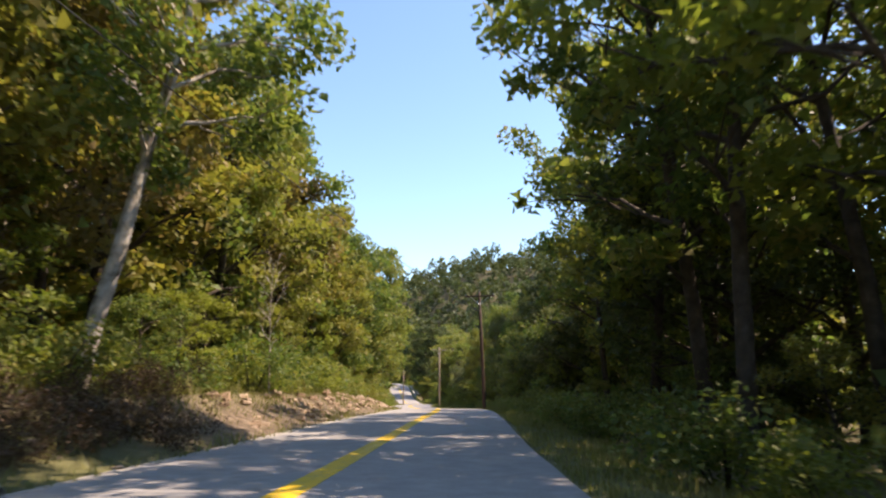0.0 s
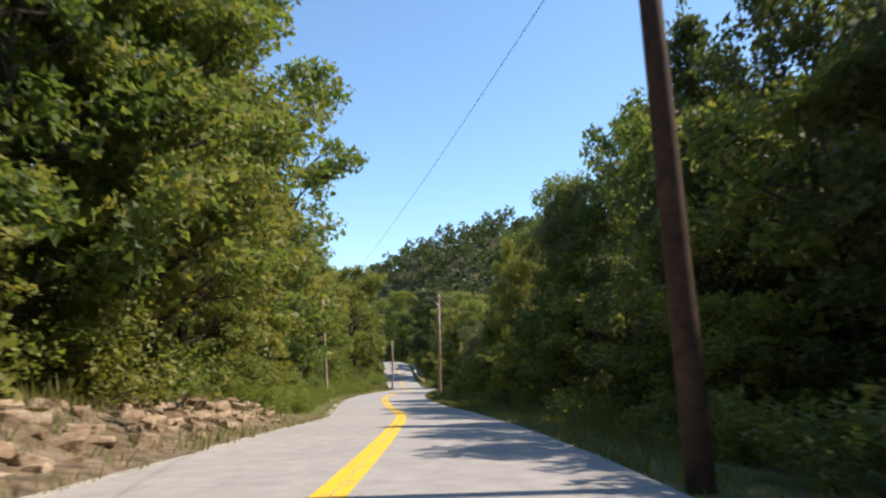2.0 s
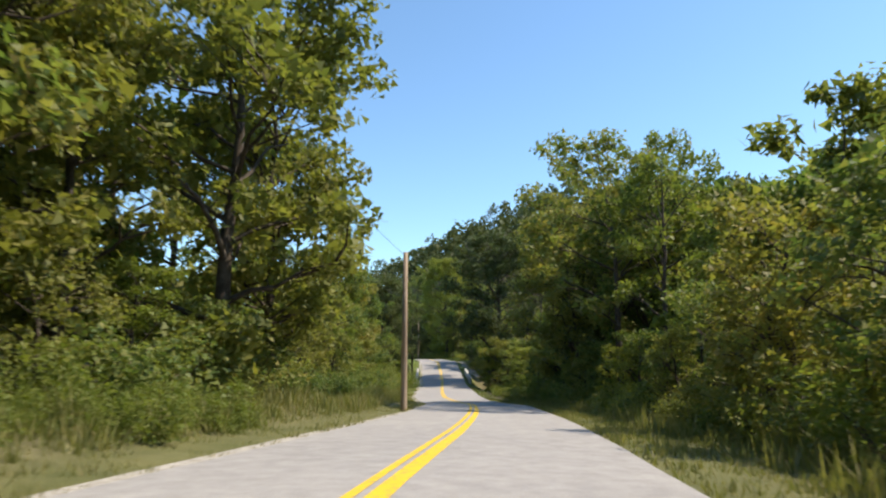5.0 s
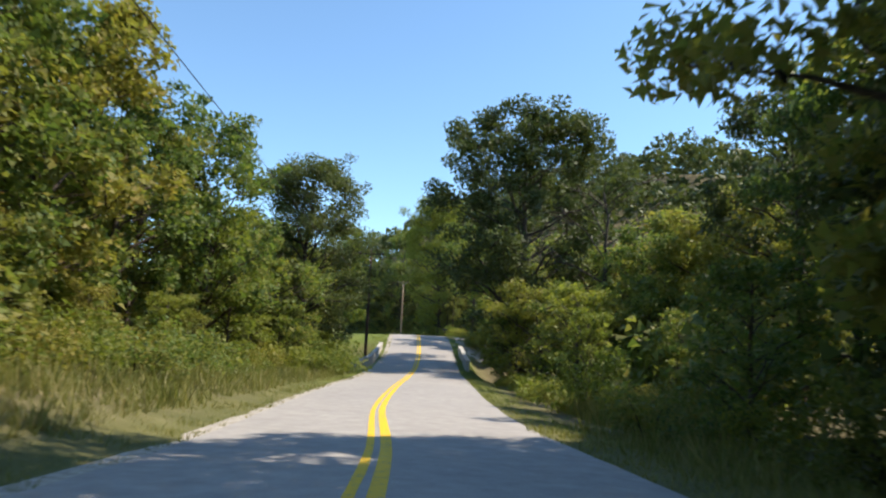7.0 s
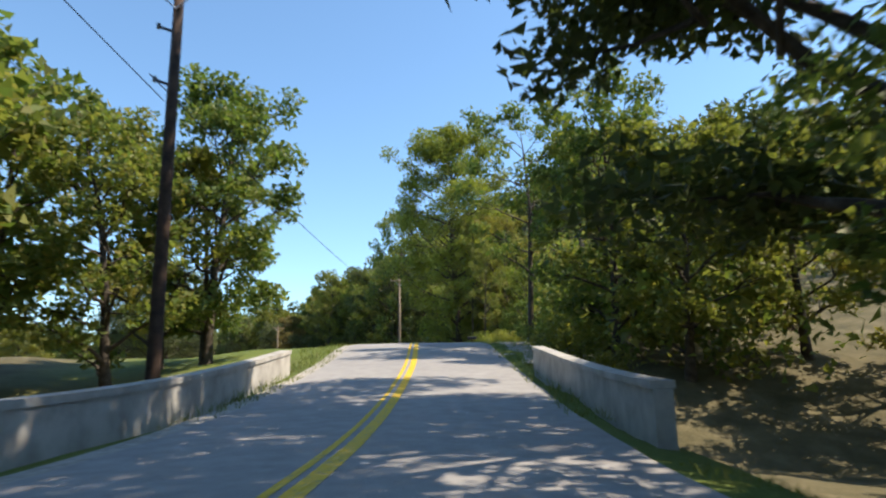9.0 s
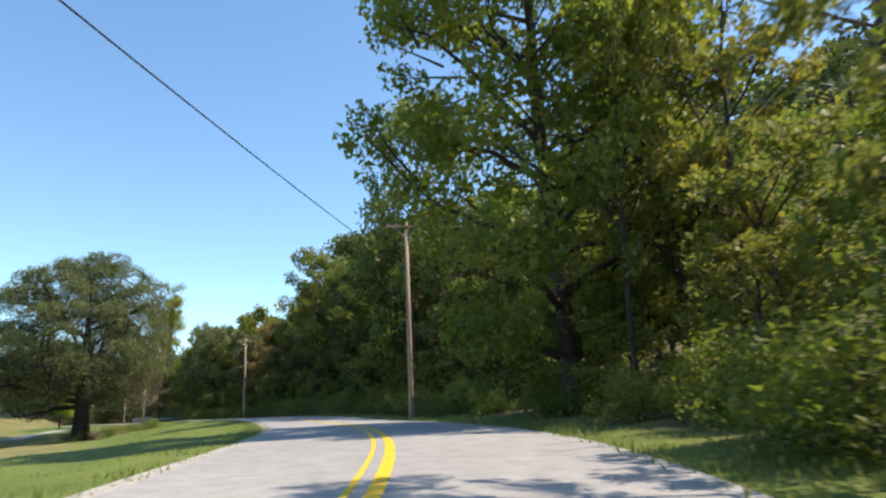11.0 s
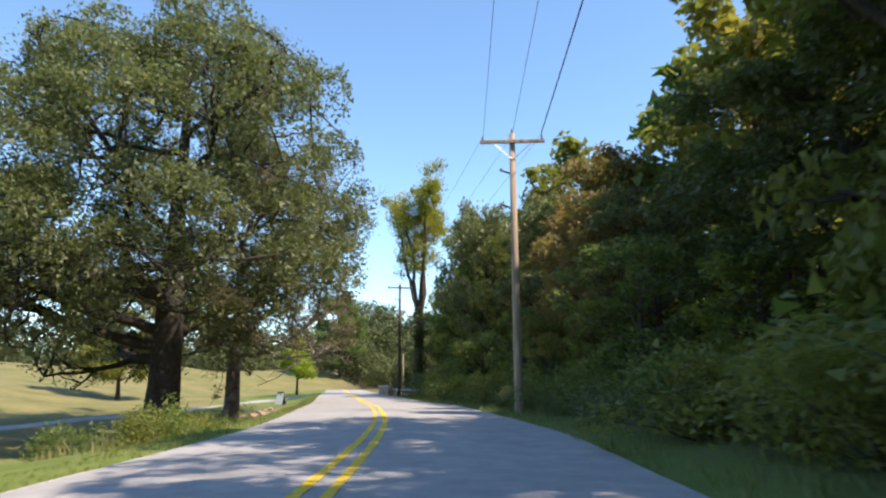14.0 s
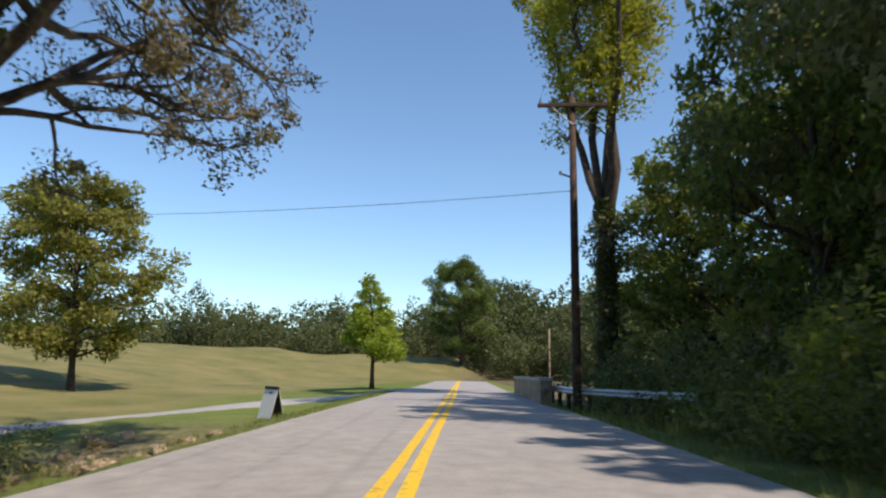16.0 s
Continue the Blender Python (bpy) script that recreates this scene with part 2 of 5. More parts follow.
def spline(points, step=1.0):
    """A smooth line through the points, sampled finely."""
    p = np.array(points, float)
    p = np.vstack([2 * p[0] - p[1], p, 2 * p[-1] - p[-2]])
    out = []
    for i in range(1, len(p) - 2):
        a, b0, c0, d = p[i - 1], p[i], p[i + 1], p[i + 2]
        n = max(2, int(np.linalg.norm((c0 - b0)[:2]) / step))
        for k in range(n):
            u = k / n
            out.append(0.5 * (2 * b0 + (c0 - a) * u + (2 * a - 5 * b0 + 4 * c0 - d) * u * u + (3 * b0 - a - 3 * c0 + d) * u ** 3))
    out.append(p[-2])
    return np.array(out)


LINE = spline([(x, y, z) for (x, y), z in zip(ROAD_XY, ROAD_Z)])
TAN = np.gradient(LINE[:, :2], axis=0)
TAN /= np.linalg.norm(TAN, axis=1)[:, None]
NOR = np.stack([TAN[:, 1], -TAN[:, 0]], 1)
ST = np.r_[0, np.cumsum(np.linalg.norm(np.diff(LINE[:, :2], axis=0), axis=1))] - 48.0


def on_road(s, u=0.0):
    """Place beside the road: s metres along, u metres to the right of the yellow line."""
    x, y = np.interp(s, ST, LINE[:, 0]), np.interp(s, ST, LINE[:, 1])
    nx, ny = np.interp(s, ST, NOR[:, 0]), np.interp(s, ST, NOR[:, 1])
    return x + nx * u, y + ny * u


def road_coords(x, y):
    """(s, u, z of the road) for arrays of places."""
    x, y = np.atleast_1d(np.asarray(x, float)), np.atleast_1d(np.asarray(y, float))
    s, u, z = np.empty_like(x), np.empty_like(x), np.empty_like(x)
    for k in range(0, len(x), 4000):
        d = (x[k:k + 4000, None] - LINE[None, :, 0]) ** 2 + (y[k:k + 4000, None] - LINE[None, :, 1]) ** 2
        i = d.argmin(1)
        rx, ry = x[k:k + 4000] - LINE[i, 0], y[k:k + 4000] - LINE[i, 1]
        along = rx * TAN[i, 0] + ry * TAN[i, 1]
        side = rx * NOR[i, 0] + ry * NOR[i, 1]
        dist = np.sqrt(d[np.arange(len(i)), i])
        s[k:k + 4000] = ST[i] + along
        u[k:k + 4000] = np.where(abs(along) > 3, np.sign(side) * dist, side)
        z[k:k + 4000] = np.interp(ST[i] + along, ST, LINE[:, 2])
    return s, u, z


# height of the land beside the road: at stations s, the rise at 3.5 m and at 12 m from the edge and the slope beyond
STATIONS = [-60, 30, 72, 90, 150, 175, 200, 214, 224, 236, 243, 254, 290, 350, 368, 384, 400, 420]
L_NEAR = [1.0, 1.1, 0.9, 0.45, 0.5, 0.9, 0.3, 0.0, -0.8, -2.4, -0.6, -0.1, -0.15, -0.5, -1.4, -2.3, -0.9, -0.3]
L_FAR = [2.0, 2.0, 1.7, 1.5, 1.6, 1.6, 0.6, -0.6, -2.0, -3.0, -1.0, -0.5, -0.9, -1.8, -2.0, -1.6, -1.0, -0.8]
L_SLOPE = [0.1, 0.1, 0.1, 0.12, 0.12, 0.08, 0.05, 0.02, 0.0, 0.0, 0.0, 0.0, 0.0, 0.0, 0.0, 0.01, 0.01, 0.01]
R_NEAR = [-0.3, -0.3, -0.3, -0.2, -0.2, -0.2, -0.3, -0.3, -1.0, -2.4, -0.5, 0.0, 0.25, 0.25, 0.1, 0.0, -0.8, -0.6]
R_FAR = [-0.6, -0.5, -0.6, -0.5, -0.5, 0.0, -0.6, -0.8, -2.0, -3.0, -0.6, 0.6, 1.4, 1.2, 0.6, 0.0, -1.2, -0.6]
R_SLOPE = [0.02, 0.02, 0.02, 0.02, 0.03, 0.05, 0.02, 0.0, 0.0, 0.0, 0.05, 0.1, 0.1, 0.08, 0.05, 0.0, 0.0, 0.0]


def field_mask(x, y):
    """1 on the open field beyond the lawn."""
    r = np.hypot((x + 130) / 1.0, (y - 370) / 1.15)
    return np.clip((108 - r) / 8, 0, 1)


def ground(x, y):
    s, u, zr = road_coords(x, y)
    x, y = np.atleast_1d(np.asarray(x, float)), np.atleast_1d(np.asarray(y, float))
    left = u < 0
    d = np.where(left, -u - LEFT, u - RIGHT)
    near = np.where(left, np.interp(s, STATIONS, L_NEAR), np.interp(s, STATIONS, R_NEAR))
    far = np.where(left, np.interp(s, STATIONS, L_FAR), np.interp(s, STATIONS, R_FAR))
    slope = np.where(left, np.interp(s, STATIONS, L_SLOPE), np.interp(s, STATIONS, R_SLOPE))
    e = np.clip((d - 0.7) / 2.8, 0, 1)
    h = -0.075 + near * e * e * (3 - 2 * e)
    e2 = np.clip((d - 3.5) / 8.5, 0, 1)
    h = h + (far - near) * e2 * e2 * (3 - 2 * e2)
    h = h + slope * np.clip(d - 12, 0, 45)
    wob = 0.25 * np.sin(x * 0.31 + 1.3 * np.sin(y * 0.17)) * np.sin(y * 0.27 + 0.8) + 0.1 * np.sin(x * 0.9 + y * 0.7)
    h = h + wob * np.clip((d - 1.0) / 6, 0, 1) * 0.6
    h = np.where(d < 0.05, -0.12, h)
    # wooded hills round about
    away = np.clip((np.abs(u) - 45) / 130, 0, 1)
    hill = (20 + 9 * np.sin(x * 0.011 + 0.5) + 8 * np.cos(y * 0.013 + x * 0.006)) * away * away * (3 - 2 * away)
    hill = hill + 28 * np.exp(-((x - 40) ** 2 + (y - 430) ** 2) / (2 * 75.0 ** 2)) * np.clip((np.abs(u) - 14) / 40, 0, 1)
    hill = hill + 34 * np.exp(-((x + 20) ** 2 + (y - 540) ** 2) / (2 * 75.0 ** 2)) * np.clip((np.abs(u) - 40) / 60, 0, 1)
    f = field_mask(x, y)
    rise = 7.5 * np.clip((-u - 28) / 62, 0, 1) * np.clip((s - 330) / 60, 0, 1)
    hill = hill * (1 - np.clip(f * 1.0, 0, 1)) * np.where((s > 250) & left, 0.45, 1.0)
    return zr + h + hill + rise * f


def gz(x, y):
    return float(ground(x, y)[0])


# ---- mesh helpers ----
def part(name, bm, mat, parent=None, label=""):
    me = bpy.data.meshes.new(name)
    bm.to_mesh(me)
    bm.free()
    me.materials.append(mat)
    ob = new(name, me)
    ob.parent = parent
    if label:
        tagged(ob, label)
    return ob


def mesh_of(name, verts, faces, mat, smooth=False):
    me = bpy.data.meshes.new(name)
    me.from_pydata(np.asarray(verts).tolist(), [], faces if isinstance(faces, list) else faces.tolist())
    me.materials.append(mat)
    if smooth:
        me.polygons.foreach_set("use_smooth", [True] * len(me.polygons))
    me.update()
    return me


def thing(name, label, category, group="", kind="", at=None):
    ob = new(name)
    ob.empty_display_size = 0.3
    if at is not None:
        ob.matrix_basis = at
    return tagged(ob, label, category, group, kind)


def under(name, me, parent, m=None, label=""):
    ob = new(name, me)
    ob.parent = parent
    if m is not None:
        ob.matrix_basis = m
    if label:
        tagged(ob, label)
    return ob


def bm_box(sx, sy, sz, at=(0, 0, 0), bevel=0.0, turn=None):
    bm = bmesh.new()
    m = Matrix.Translation(at) @ (turn or Matrix()) @ Matrix.Diagonal((sx, sy, sz, 1))
    bmesh.ops.create_cube(bm, size=1.0, matrix=m)
    if bevel:
        bmesh.ops.bevel(bm, geom=bm.edges[:], offset=bevel, segments=1, affect="EDGES")
    return bm


def tube(points, radii, sides=8, closed=True):
    """Verts and faces of a tapering tube along the points."""
    p, r = np.array(points, float), np.array(radii, float)
    t = np.gradient(p, axis=0)
    t /= np.linalg.norm(t, axis=1)[:, None] + 1e-9
    ref = np.where(abs(t[:, 2:3]) > 0.95, np.array([[1.0, 0, 0]]), np.array([[0, 0, 1.0]]))
    a = np.cross(t, ref)
    a /= np.linalg.norm(a, axis=1)[:, None] + 1e-9
    b0 = np.cross(t, a)
    ang = np.linspace(0, 2 * np.pi, sides, endpoint=False)
    v = (p[:, None] + r[:, None, None] * (np.cos(ang)[None, :, None] * a[:, None] + np.sin(ang)[None, :, None] * b0[:, None])).reshape(-1, 3)
    f = []
    for i in range(len(p) - 1):
        for k in range(sides):
            k2 = (k + 1) % sides
            f.append((i * sides + k, i * sides + k2, (i + 1) * sides + k2, (i + 1) * sides + k))
    if closed:
        f.append(tuple(range((len(p) - 1) * sides, len(p) * sides)))
    return v, f


class Soup:
    def __init__(self):
        self.v, self.f, self.n = [], [], 0

    def add(self, v, f):
        self.v.append(np.asarray(v))
        self.f += [tuple(i + self.n for i in q) for q in f]
        self.n += len(v)

    def mesh(self, name, mat, smooth=False):
        return mesh_of(name, np.vstack(self.v), self.f, mat, smooth)


def leaf_cloud(centres, sizes, rng, up=0.55, slim=0.34):
    """One ragged three-cornered blade for each leaf."""
    n = len(centres)
    d = rng.normal(size=(n, 3))
    d /= np.linalg.norm(d, axis=1)[:, None]
    nrm = rng.normal(size=(n, 3)) * (1 - up) + np.array([0, 0, up]) * 1.6
    side = np.cross(d, nrm)
    side /= np.linalg.norm(side, axis=1)[:, None] + 1e-9
    L, W = sizes[:, None], sizes[:, None] * (slim + 0.14 * rng.random((n, 1)))
    tip = d * L * 0.6 + side * W * rng.uniform(-0.6, 0.6, (n, 1))
    v = np.stack([centres - d * L * 0.5 - side * W, centres + tip, centres - d * L * 0.35 + side * W * 1.1], 1).reshape(-1, 3)
    f = np.arange(n * 3).reshape(-1, 3)
    return v, f


# ---- trees ----
def tree_meshes(seed, H, R, base, leaves, leaf, leaf_mat, bark, shape="oval", limbs=14, trunk_r=None, lean=0.04, clump=1.2, droop=0.0, bare=False, slim=0.34, core=0.22, subs=4):
    """Meshes of a trunk with limbs, and of a crown of many leaves."""
    rng = np.random.default_rng(seed)
    tr = trunk_r or H * 0.014 + 0.03
    ks = np.linspace(0, 1, 9)
    wig = np.cumsum(rng.normal(size=(9, 2)) * 0.012 * H, axis=0) * ks[:, None]
    la = rng.random() * 6.28
    tp = np.stack([wig[:, 0] + math.cos(la) * lean * H * ks, wig[:, 1] + math.sin(la) * lean * H * ks, ks * H * 0.93 - 0.3 * (ks == 0)], 1)
    rad = tr * (1 - ks) ** 0.75 + 0.02
    rad[0] *= 1.35
    wood = Soup()
    wood.add(*tube(tp, rad, 8))
    clumps, weight = [], []

    def width(z):
        if shape == "cone":
            return max(0.06, (H - z) / (H - base)) * R
        k = (z - (base + H) * 0.52) / ((H - base) * 0.54)
        return R * math.sqrt(max(0.05, 1 - k * k))
    for i in range(limbs):
        z0 = base * 0.85 + (H * 0.9 - base * 0.85) * ((i + rng.random() * 0.8) / limbs) ** 0.9
        a = i * 2.4 + rng.random() * 0.9
        p0 = np.array([np.interp(z0, tp[:, 2], tp[:, k]) for k in range(2)] + [z0])
        rise = (0.15 if shape == "cone" else rng.uniform(0.25, 0.75)) - droop
        z1 = min(z0 + width(z0) * rise + 0.4, H * 0.97)
        ln = width(z1) * rng.uniform(0.72, 1.08)
        d = np.array([math.cos(a), math.sin(a)])
        p3 = np.array([p0[0] + d[0] * ln, p0[1] + d[1] * ln, z1])
        kk = np.linspace(0, 1, 5)[:, None]
        path = p0 * (1 - kk) + p3 * kk + np.array([0, 0, 1.0]) * (kk * (1 - kk)) * ln * rng.uniform(-0.1, 0.35) + rng.normal(size=(5, 3)) * 0.03 * ln * (kk > 0)
        r0 = np.interp(z0, tp[:, 2], rad) * 0.55
        wood.add(*tube(path, np.linspace(r0, 0.02, 5), 5))
        clumps.append(p3), weight.append(1.0)
        for j in range(subs):
            k = rng.uniform(0.3, 1.0)
            q0 = path[0] * (1 - k) + path[-1] * k
            ang = a + rng.choice([-1, 1]) * rng.uniform(0.5, 1.2)
            sl = ln * rng.uniform(0.25, 0.5) + 0.3
            q1 = q0 + np.array([math.cos(ang) * sl, math.sin(ang) * sl, sl * rng.uniform(0.0, 0.8) - droop * sl])
            wood.add(*tube([q0, (q0 + q1) / 2 + rng.normal(size=3) * 0.05 * sl, q1], [r0 * 0.4 + 0.01, r0 * 0.25 + 0.01, 0.01], 3))
            clumps.append(q1), weight.append(0.9)
    clumps.append(np.array([tp[-1, 0], tp[-1, 1], H * 0.96])), weight.append(1.0)
    trunk = wood.mesh("trunk", bark, True)
    if bare and not leaves:
        return trunk, None
    C, w = np.array(clumps), np.array(weight)
    cr = clump * rng.uniform(0.6, 1.25, len(C))
    if shape == "cone":
        cr *= np.clip((H - C[:, 2]) / (H - base) + 0.35, 0.3, 1.1)
    w = w * cr ** 2
    pick = rng.choice(len(C), leaves, p=w / w.sum())
    dirs = rng.normal(size=(leaves, 3))
    dirs /= np.linalg.norm(dirs, axis=1)[:, None]
    pos = C[pick] + dirs * (rng.random((leaves, 1)) ** 0.45) * cr[pick, None] * np.array([1, 1, 0.72])
    size = leaf * rng.lognormal(0, 0.3, leaves)
    v, f = leaf_cloud(pos, size, rng, slim=slim)
    # a few broad sprays inside, where leaves lie many deep
    n2 = int(leaves * core * 0.25)
    if n2:
        pk = rng.choice(len(C), n2)
        axis = np.stack([np.interp(C[pk, 2], tp[:, 2], tp[:, 0]), np.interp(C[pk, 2], tp[:, 2], tp[:, 1]), C[pk, 2]], 1)
        mixk = rng.uniform(0.15, 0.85, (n2, 1))
        pos2 = axis * (1 - mixk) + C[pk] * mixk + rng.normal(size=(n2, 3)) * clump * 0.35
        v2, f2 = leaf_cloud(pos2, leaf * rng.uniform(1.3, 1.9, n2), rng)
        v, f = np.vstack([v, v2]), np.vstack([f, f2 + len(v)])
    return trunk, mesh_of("crown", v, f, leaf_mat)


def bush_mesh(seed, H, R, leaves, leaf, mat):
    """A shrub: a crown that reaches the ground, with thin stems."""
    rng = np.random.default_rng(seed)
    C = np.stack([rng.normal(size=16) * R * 0.5, rng.normal(size=16) * R * 0.5, rng.uniform(0.15, 0.85, 16) ** 1.2 * H], 1)
    cr = rng.uniform(0.35, 0.6, 16) * (R + H * 0.4) * 0.6
    pk = rng.integers(0, 16, leaves)
    dirs = rng.normal(size=(leaves, 3))
    dirs /= np.linalg.norm(dirs, axis=1)[:, None]
    pos = C[pk] + dirs * rng.random((leaves, 1)) ** 0.4 * cr[pk, None]
    pos[:, 2] = np.abs(pos[:, 2]) * 0.95 + 0.03
    v, f = leaf_cloud(pos, leaf * rng.lognormal(0, 0.3, leaves), rng)
    wood = Soup()
    for k in range(7):
        e = C[rng.integers(0, 16)]
        wood.add(*tube([(e[0] * 0.15, e[1] * 0.15, -0.15), (e[0] * 0.6, e[1] * 0.6, e[2] * 0.6), e], [0.03, 0.02, 0.006], 4))
    return wood.mesh("stem", BARK, True), mesh_of("crown", v, f, mat)


def forked_meshes(seed, H, R, fork, stems, leaves, leaf, leaf_mat, bark, trunk_r):
    """A tall tree that divides into upright stems with a thin, uneven crown, its foot wrapped in ivy."""
    rng = np.random.default_rng(seed)
    wood, tips, wt, ivy = Soup(), [], [], []
    foot = np.array([[0, 0, -0.4], [0.05, 0, fork * 0.3], [0.0, 0.12, fork * 0.65], [0.1, 0.1, fork]])
    wood.add(*tube(foot, [trunk_r * 1.4, trunk_r * 1.05, trunk_r * 0.95, trunk_r * 0.9], 10))
    for i in range(stems):
        a = i * 6.28 / stems + rng.uniform(-0.4, 0.4)
        top = H * (1.0 if i == 0 else rng.uniform(0.68, 0.92))
        out = R * (0.25 if i == 0 else rng.uniform(0.6, 0.95))
        kk = np.linspace(0, 1, 8)
        rise = fork + (top - fork) * kk
        path = np.stack([0.1 + math.cos(a) * out * kk ** 0.8, 0.1 + math.sin(a) * out * kk ** 0.8, rise], 1) + rng.normal(size=(8, 3)) * 0.16 * (kk > 0)[:, None]
        rad = trunk_r * (0.72 if i == 0 else 0.5) * (1 - kk) ** 0.8 + 0.025
        wood.add(*tube(path, rad, 7))
        for j in range(22):
            k = rng.uniform(0.22, 1.0) ** 0.8
            p0 = np.array([np.interp(k, kk, path[:, c]) for c in range(3)])
            b0 = rng.random() * 6.28
            ln = rng.uniform(0.7, 2.3) * (1.15 - 0.5 * k)
            p1 = p0 + np.array([math.cos(b0) * ln, math.sin(b0) * ln, ln * rng.uniform(0.4, 1.3)])
            wood.add(*tube([p0, (p0 + p1) / 2 + rng.normal(size=3) * 0.1, p1], [0.05, 0.03, 0.012], 4))
            for q, w in ((p1, 1.0), ((p0 + p1) / 2, 0.45)):
                tips.append(q), wt.append(w * (0.25 + k) * rng.choice([0.35, 1.0, 1.5]))
        low = path[:4]
        ivy.append(low)
    C, w = np.array(tips), np.array(wt)
    pick = rng.choice(len(C), leaves, p=w / w.sum())
    d = rng.normal(size=(leaves, 3))
    d /= np.linalg.norm(d, axis=1)[:, None]
    pos = C[pick] + d * rng.random((leaves, 1)) ** 0.5 * rng.uniform(0.45, 1.35, len(C))[pick, None]
    v, f = leaf_cloud(pos, leaf * rng.lognormal(0, 0.3, leaves), rng)
    n = 5500
    z = rng.uniform(0.2, fork + 1.0, n)
    ang, rr = rng.random(n) * 6.28, trunk_r * 0.9 + rng.random(n) ** 1.5 * (0.55 + 0.45 * np.sin(z * 1.7))
    pos = np.stack([np.cos(ang) * rr, np.sin(ang) * rr, z], 1)
    v2, f2 = leaf_cloud(pos, 0.15 * rng.lognormal(0, 0.3, n), rng)
    return wood.mesh("trunk", bark, True), mesh_of("crown", v, f, leaf_mat), mesh_of("ivy", v2, f2, LEAF_DARK)


class Kind:
    """A kind of plant, built once; every copy is a thing with its own parts."""
    def __init__(self, name, label, category, group, meshes, H):
        self.name, self.label, self.category, self.group, self.meshes, self.H = name, label, category, group, meshes, H

    def plant(self, x, y, H, rz, wide=1.0, rx=0.0, label=""):
        k = H / self.H
        ob = thing(self.name, label or self.label, self.category, self.group,
                   at=Matrix.Translation((x, y, gz(x, y) - 0.05)) @ Euler((rx, 0, rz)).to_matrix().to_4x4() @ Matrix.Diagonal((k * wide, k * wide, k, 1)))
        for nm, me in zip(("trunk", "crown", "ivy"), self.meshes):
            if me is not None:
                under(nm if self.category != "shrub" or nm == "crown" else "stem", me, ob)
        return ob


def kinds(name, label, category, group, n, make, H):
    return [Kind(name, label, category, group, make(k), H) for k in range(n)]


TALL = kinds("broadleaf_tree", "tall green broadleaf tree at the edge of the woods", "tree", "roadside trees", 4,
             lambda k: tree_meshes(10 + k, 16, 4.2, 1.2, 11000, 0.25, LEAF, BARK, limbs=24, clump=0.95, core=0.1), 16)
NEAR = kinds("broadleaf_tree", "green broadleaf tree reaching over the verge", "tree", "roadside trees", 2,
             lambda k: tree_meshes(170 + k, 14, 4.0, 1.0, 20000, 0.18, (LEAF, LEAF_OLIVE)[k], BARK, limbs=26, clump=0.95, core=0.1), 14)
TALL_OLIVE = kinds("broadleaf_tree", "tall broadleaf tree with olive and yellowing leaves", "tree", "roadside trees", 3,
                   lambda k: tree_meshes(20 + k, 15, 4.0, 0.9, 11000, 0.24, LEAF_OLIVE, BARK, limbs=22, clump=0.9, core=0.1), 15)
TRUNKY = kinds("woodland_tree", "tall woodland tree with a bare dark trunk and airy crown", "tree", "woodland trees", 4,
               lambda k: tree_meshes(90 + k, 17, 4.3, 5.0, 7000, 0.23, (LEAF, LEAF, LEAF_BRIGHT, LEAF_OLIVE)[k], BARK, limbs=18, clump=0.85, core=0.0, trunk_r=0.2), 17)
MID = kinds("young_tree", "young green broadleaf tree at the edge of the verge", "tree", "young trees", 4,
            lambda k: tree_meshes(30 + k, 9, 3.0, 0.2, 4600, 0.2, (LEAF, LEAF_OLIVE, LEAF, LEAF_BRIGHT)[k], BARK, subs=3, limbs=18, clump=0.75, core=0.08), 9)
BACK = kinds("woodland_tree", "broadleaf tree deep in the woods", "tree", "woodland trees", 3,
             lambda k: tree_meshes(40 + k, 17, 4.8, 2.0, 3200, 0.5, LEAF if k < 2 else LEAF_OLIVE, BARK, subs=3, limbs=16, clump=1.3, core=0.05), 17)
CEDAR = kinds("cedar_tree", "dark conical cedar tree with dense needles", "tree", "cedars", 2,
              lambda k: tree_meshes(50 + k, 14, 3.4, 0.3, 22000, 0.19, LEAF_DARK, BARK, "cone", limbs=46, clump=0.85, droop=0.15, slim=0.26), 14)
BUSH = kinds("shrub", "dense green roadside shrub", "shrub", "roadside shrubs", 4,
             lambda k: bush_mesh(60 + k, 2.2, 1.5, 2600, 0.105, (LEAF_BRIGHT, LEAF, LEAF_OLIVE, LEAF)[k]), 2.2)
YTREE = kinds("tall_tree", "tall forked tree with a thin yellow-green crown", "tree", "roadside trees", 1,
              lambda k: forked_meshes(121, 27, 4.6, 9.5, 5, 30000, 0.16, LEAF_YELLOW, BARK, 0.42), 27)
BIG = kinds("broadleaf_tree", "very tall dark broadleaf tree above the bridge", "tree", "roadside trees", 1,
            lambda k: tree_meshes(160, 24, 6.6, 4.0, 42000, 0.24, LEAF_DARK, BARK, limbs=38, clump=1.35, core=0.15, trunk_r=0.4), 24)
MAPLE = kinds("young_maple", "bright green young maple with a neat oval crown", "tree", "young trees", 1,
              lambda k: tree_meshes(130, 9.5, 2.6, 2.2, 9000, 0.2, LEAF_MAPLE, BARK, "cone", limbs=28, clump=0.8, core=0.1), 9.5)
DEAD = kinds("dead_tree", "bare dead tree with broken grey branches", "tree", "dead trees", 2,
             lambda k: tree_meshes(140 + k, 9, 2.2, 3.0, 0, 0.2, LEAF, (PALE_BARK, BARK)[k], limbs=14, bare=True, trunk_r=0.1), 9)
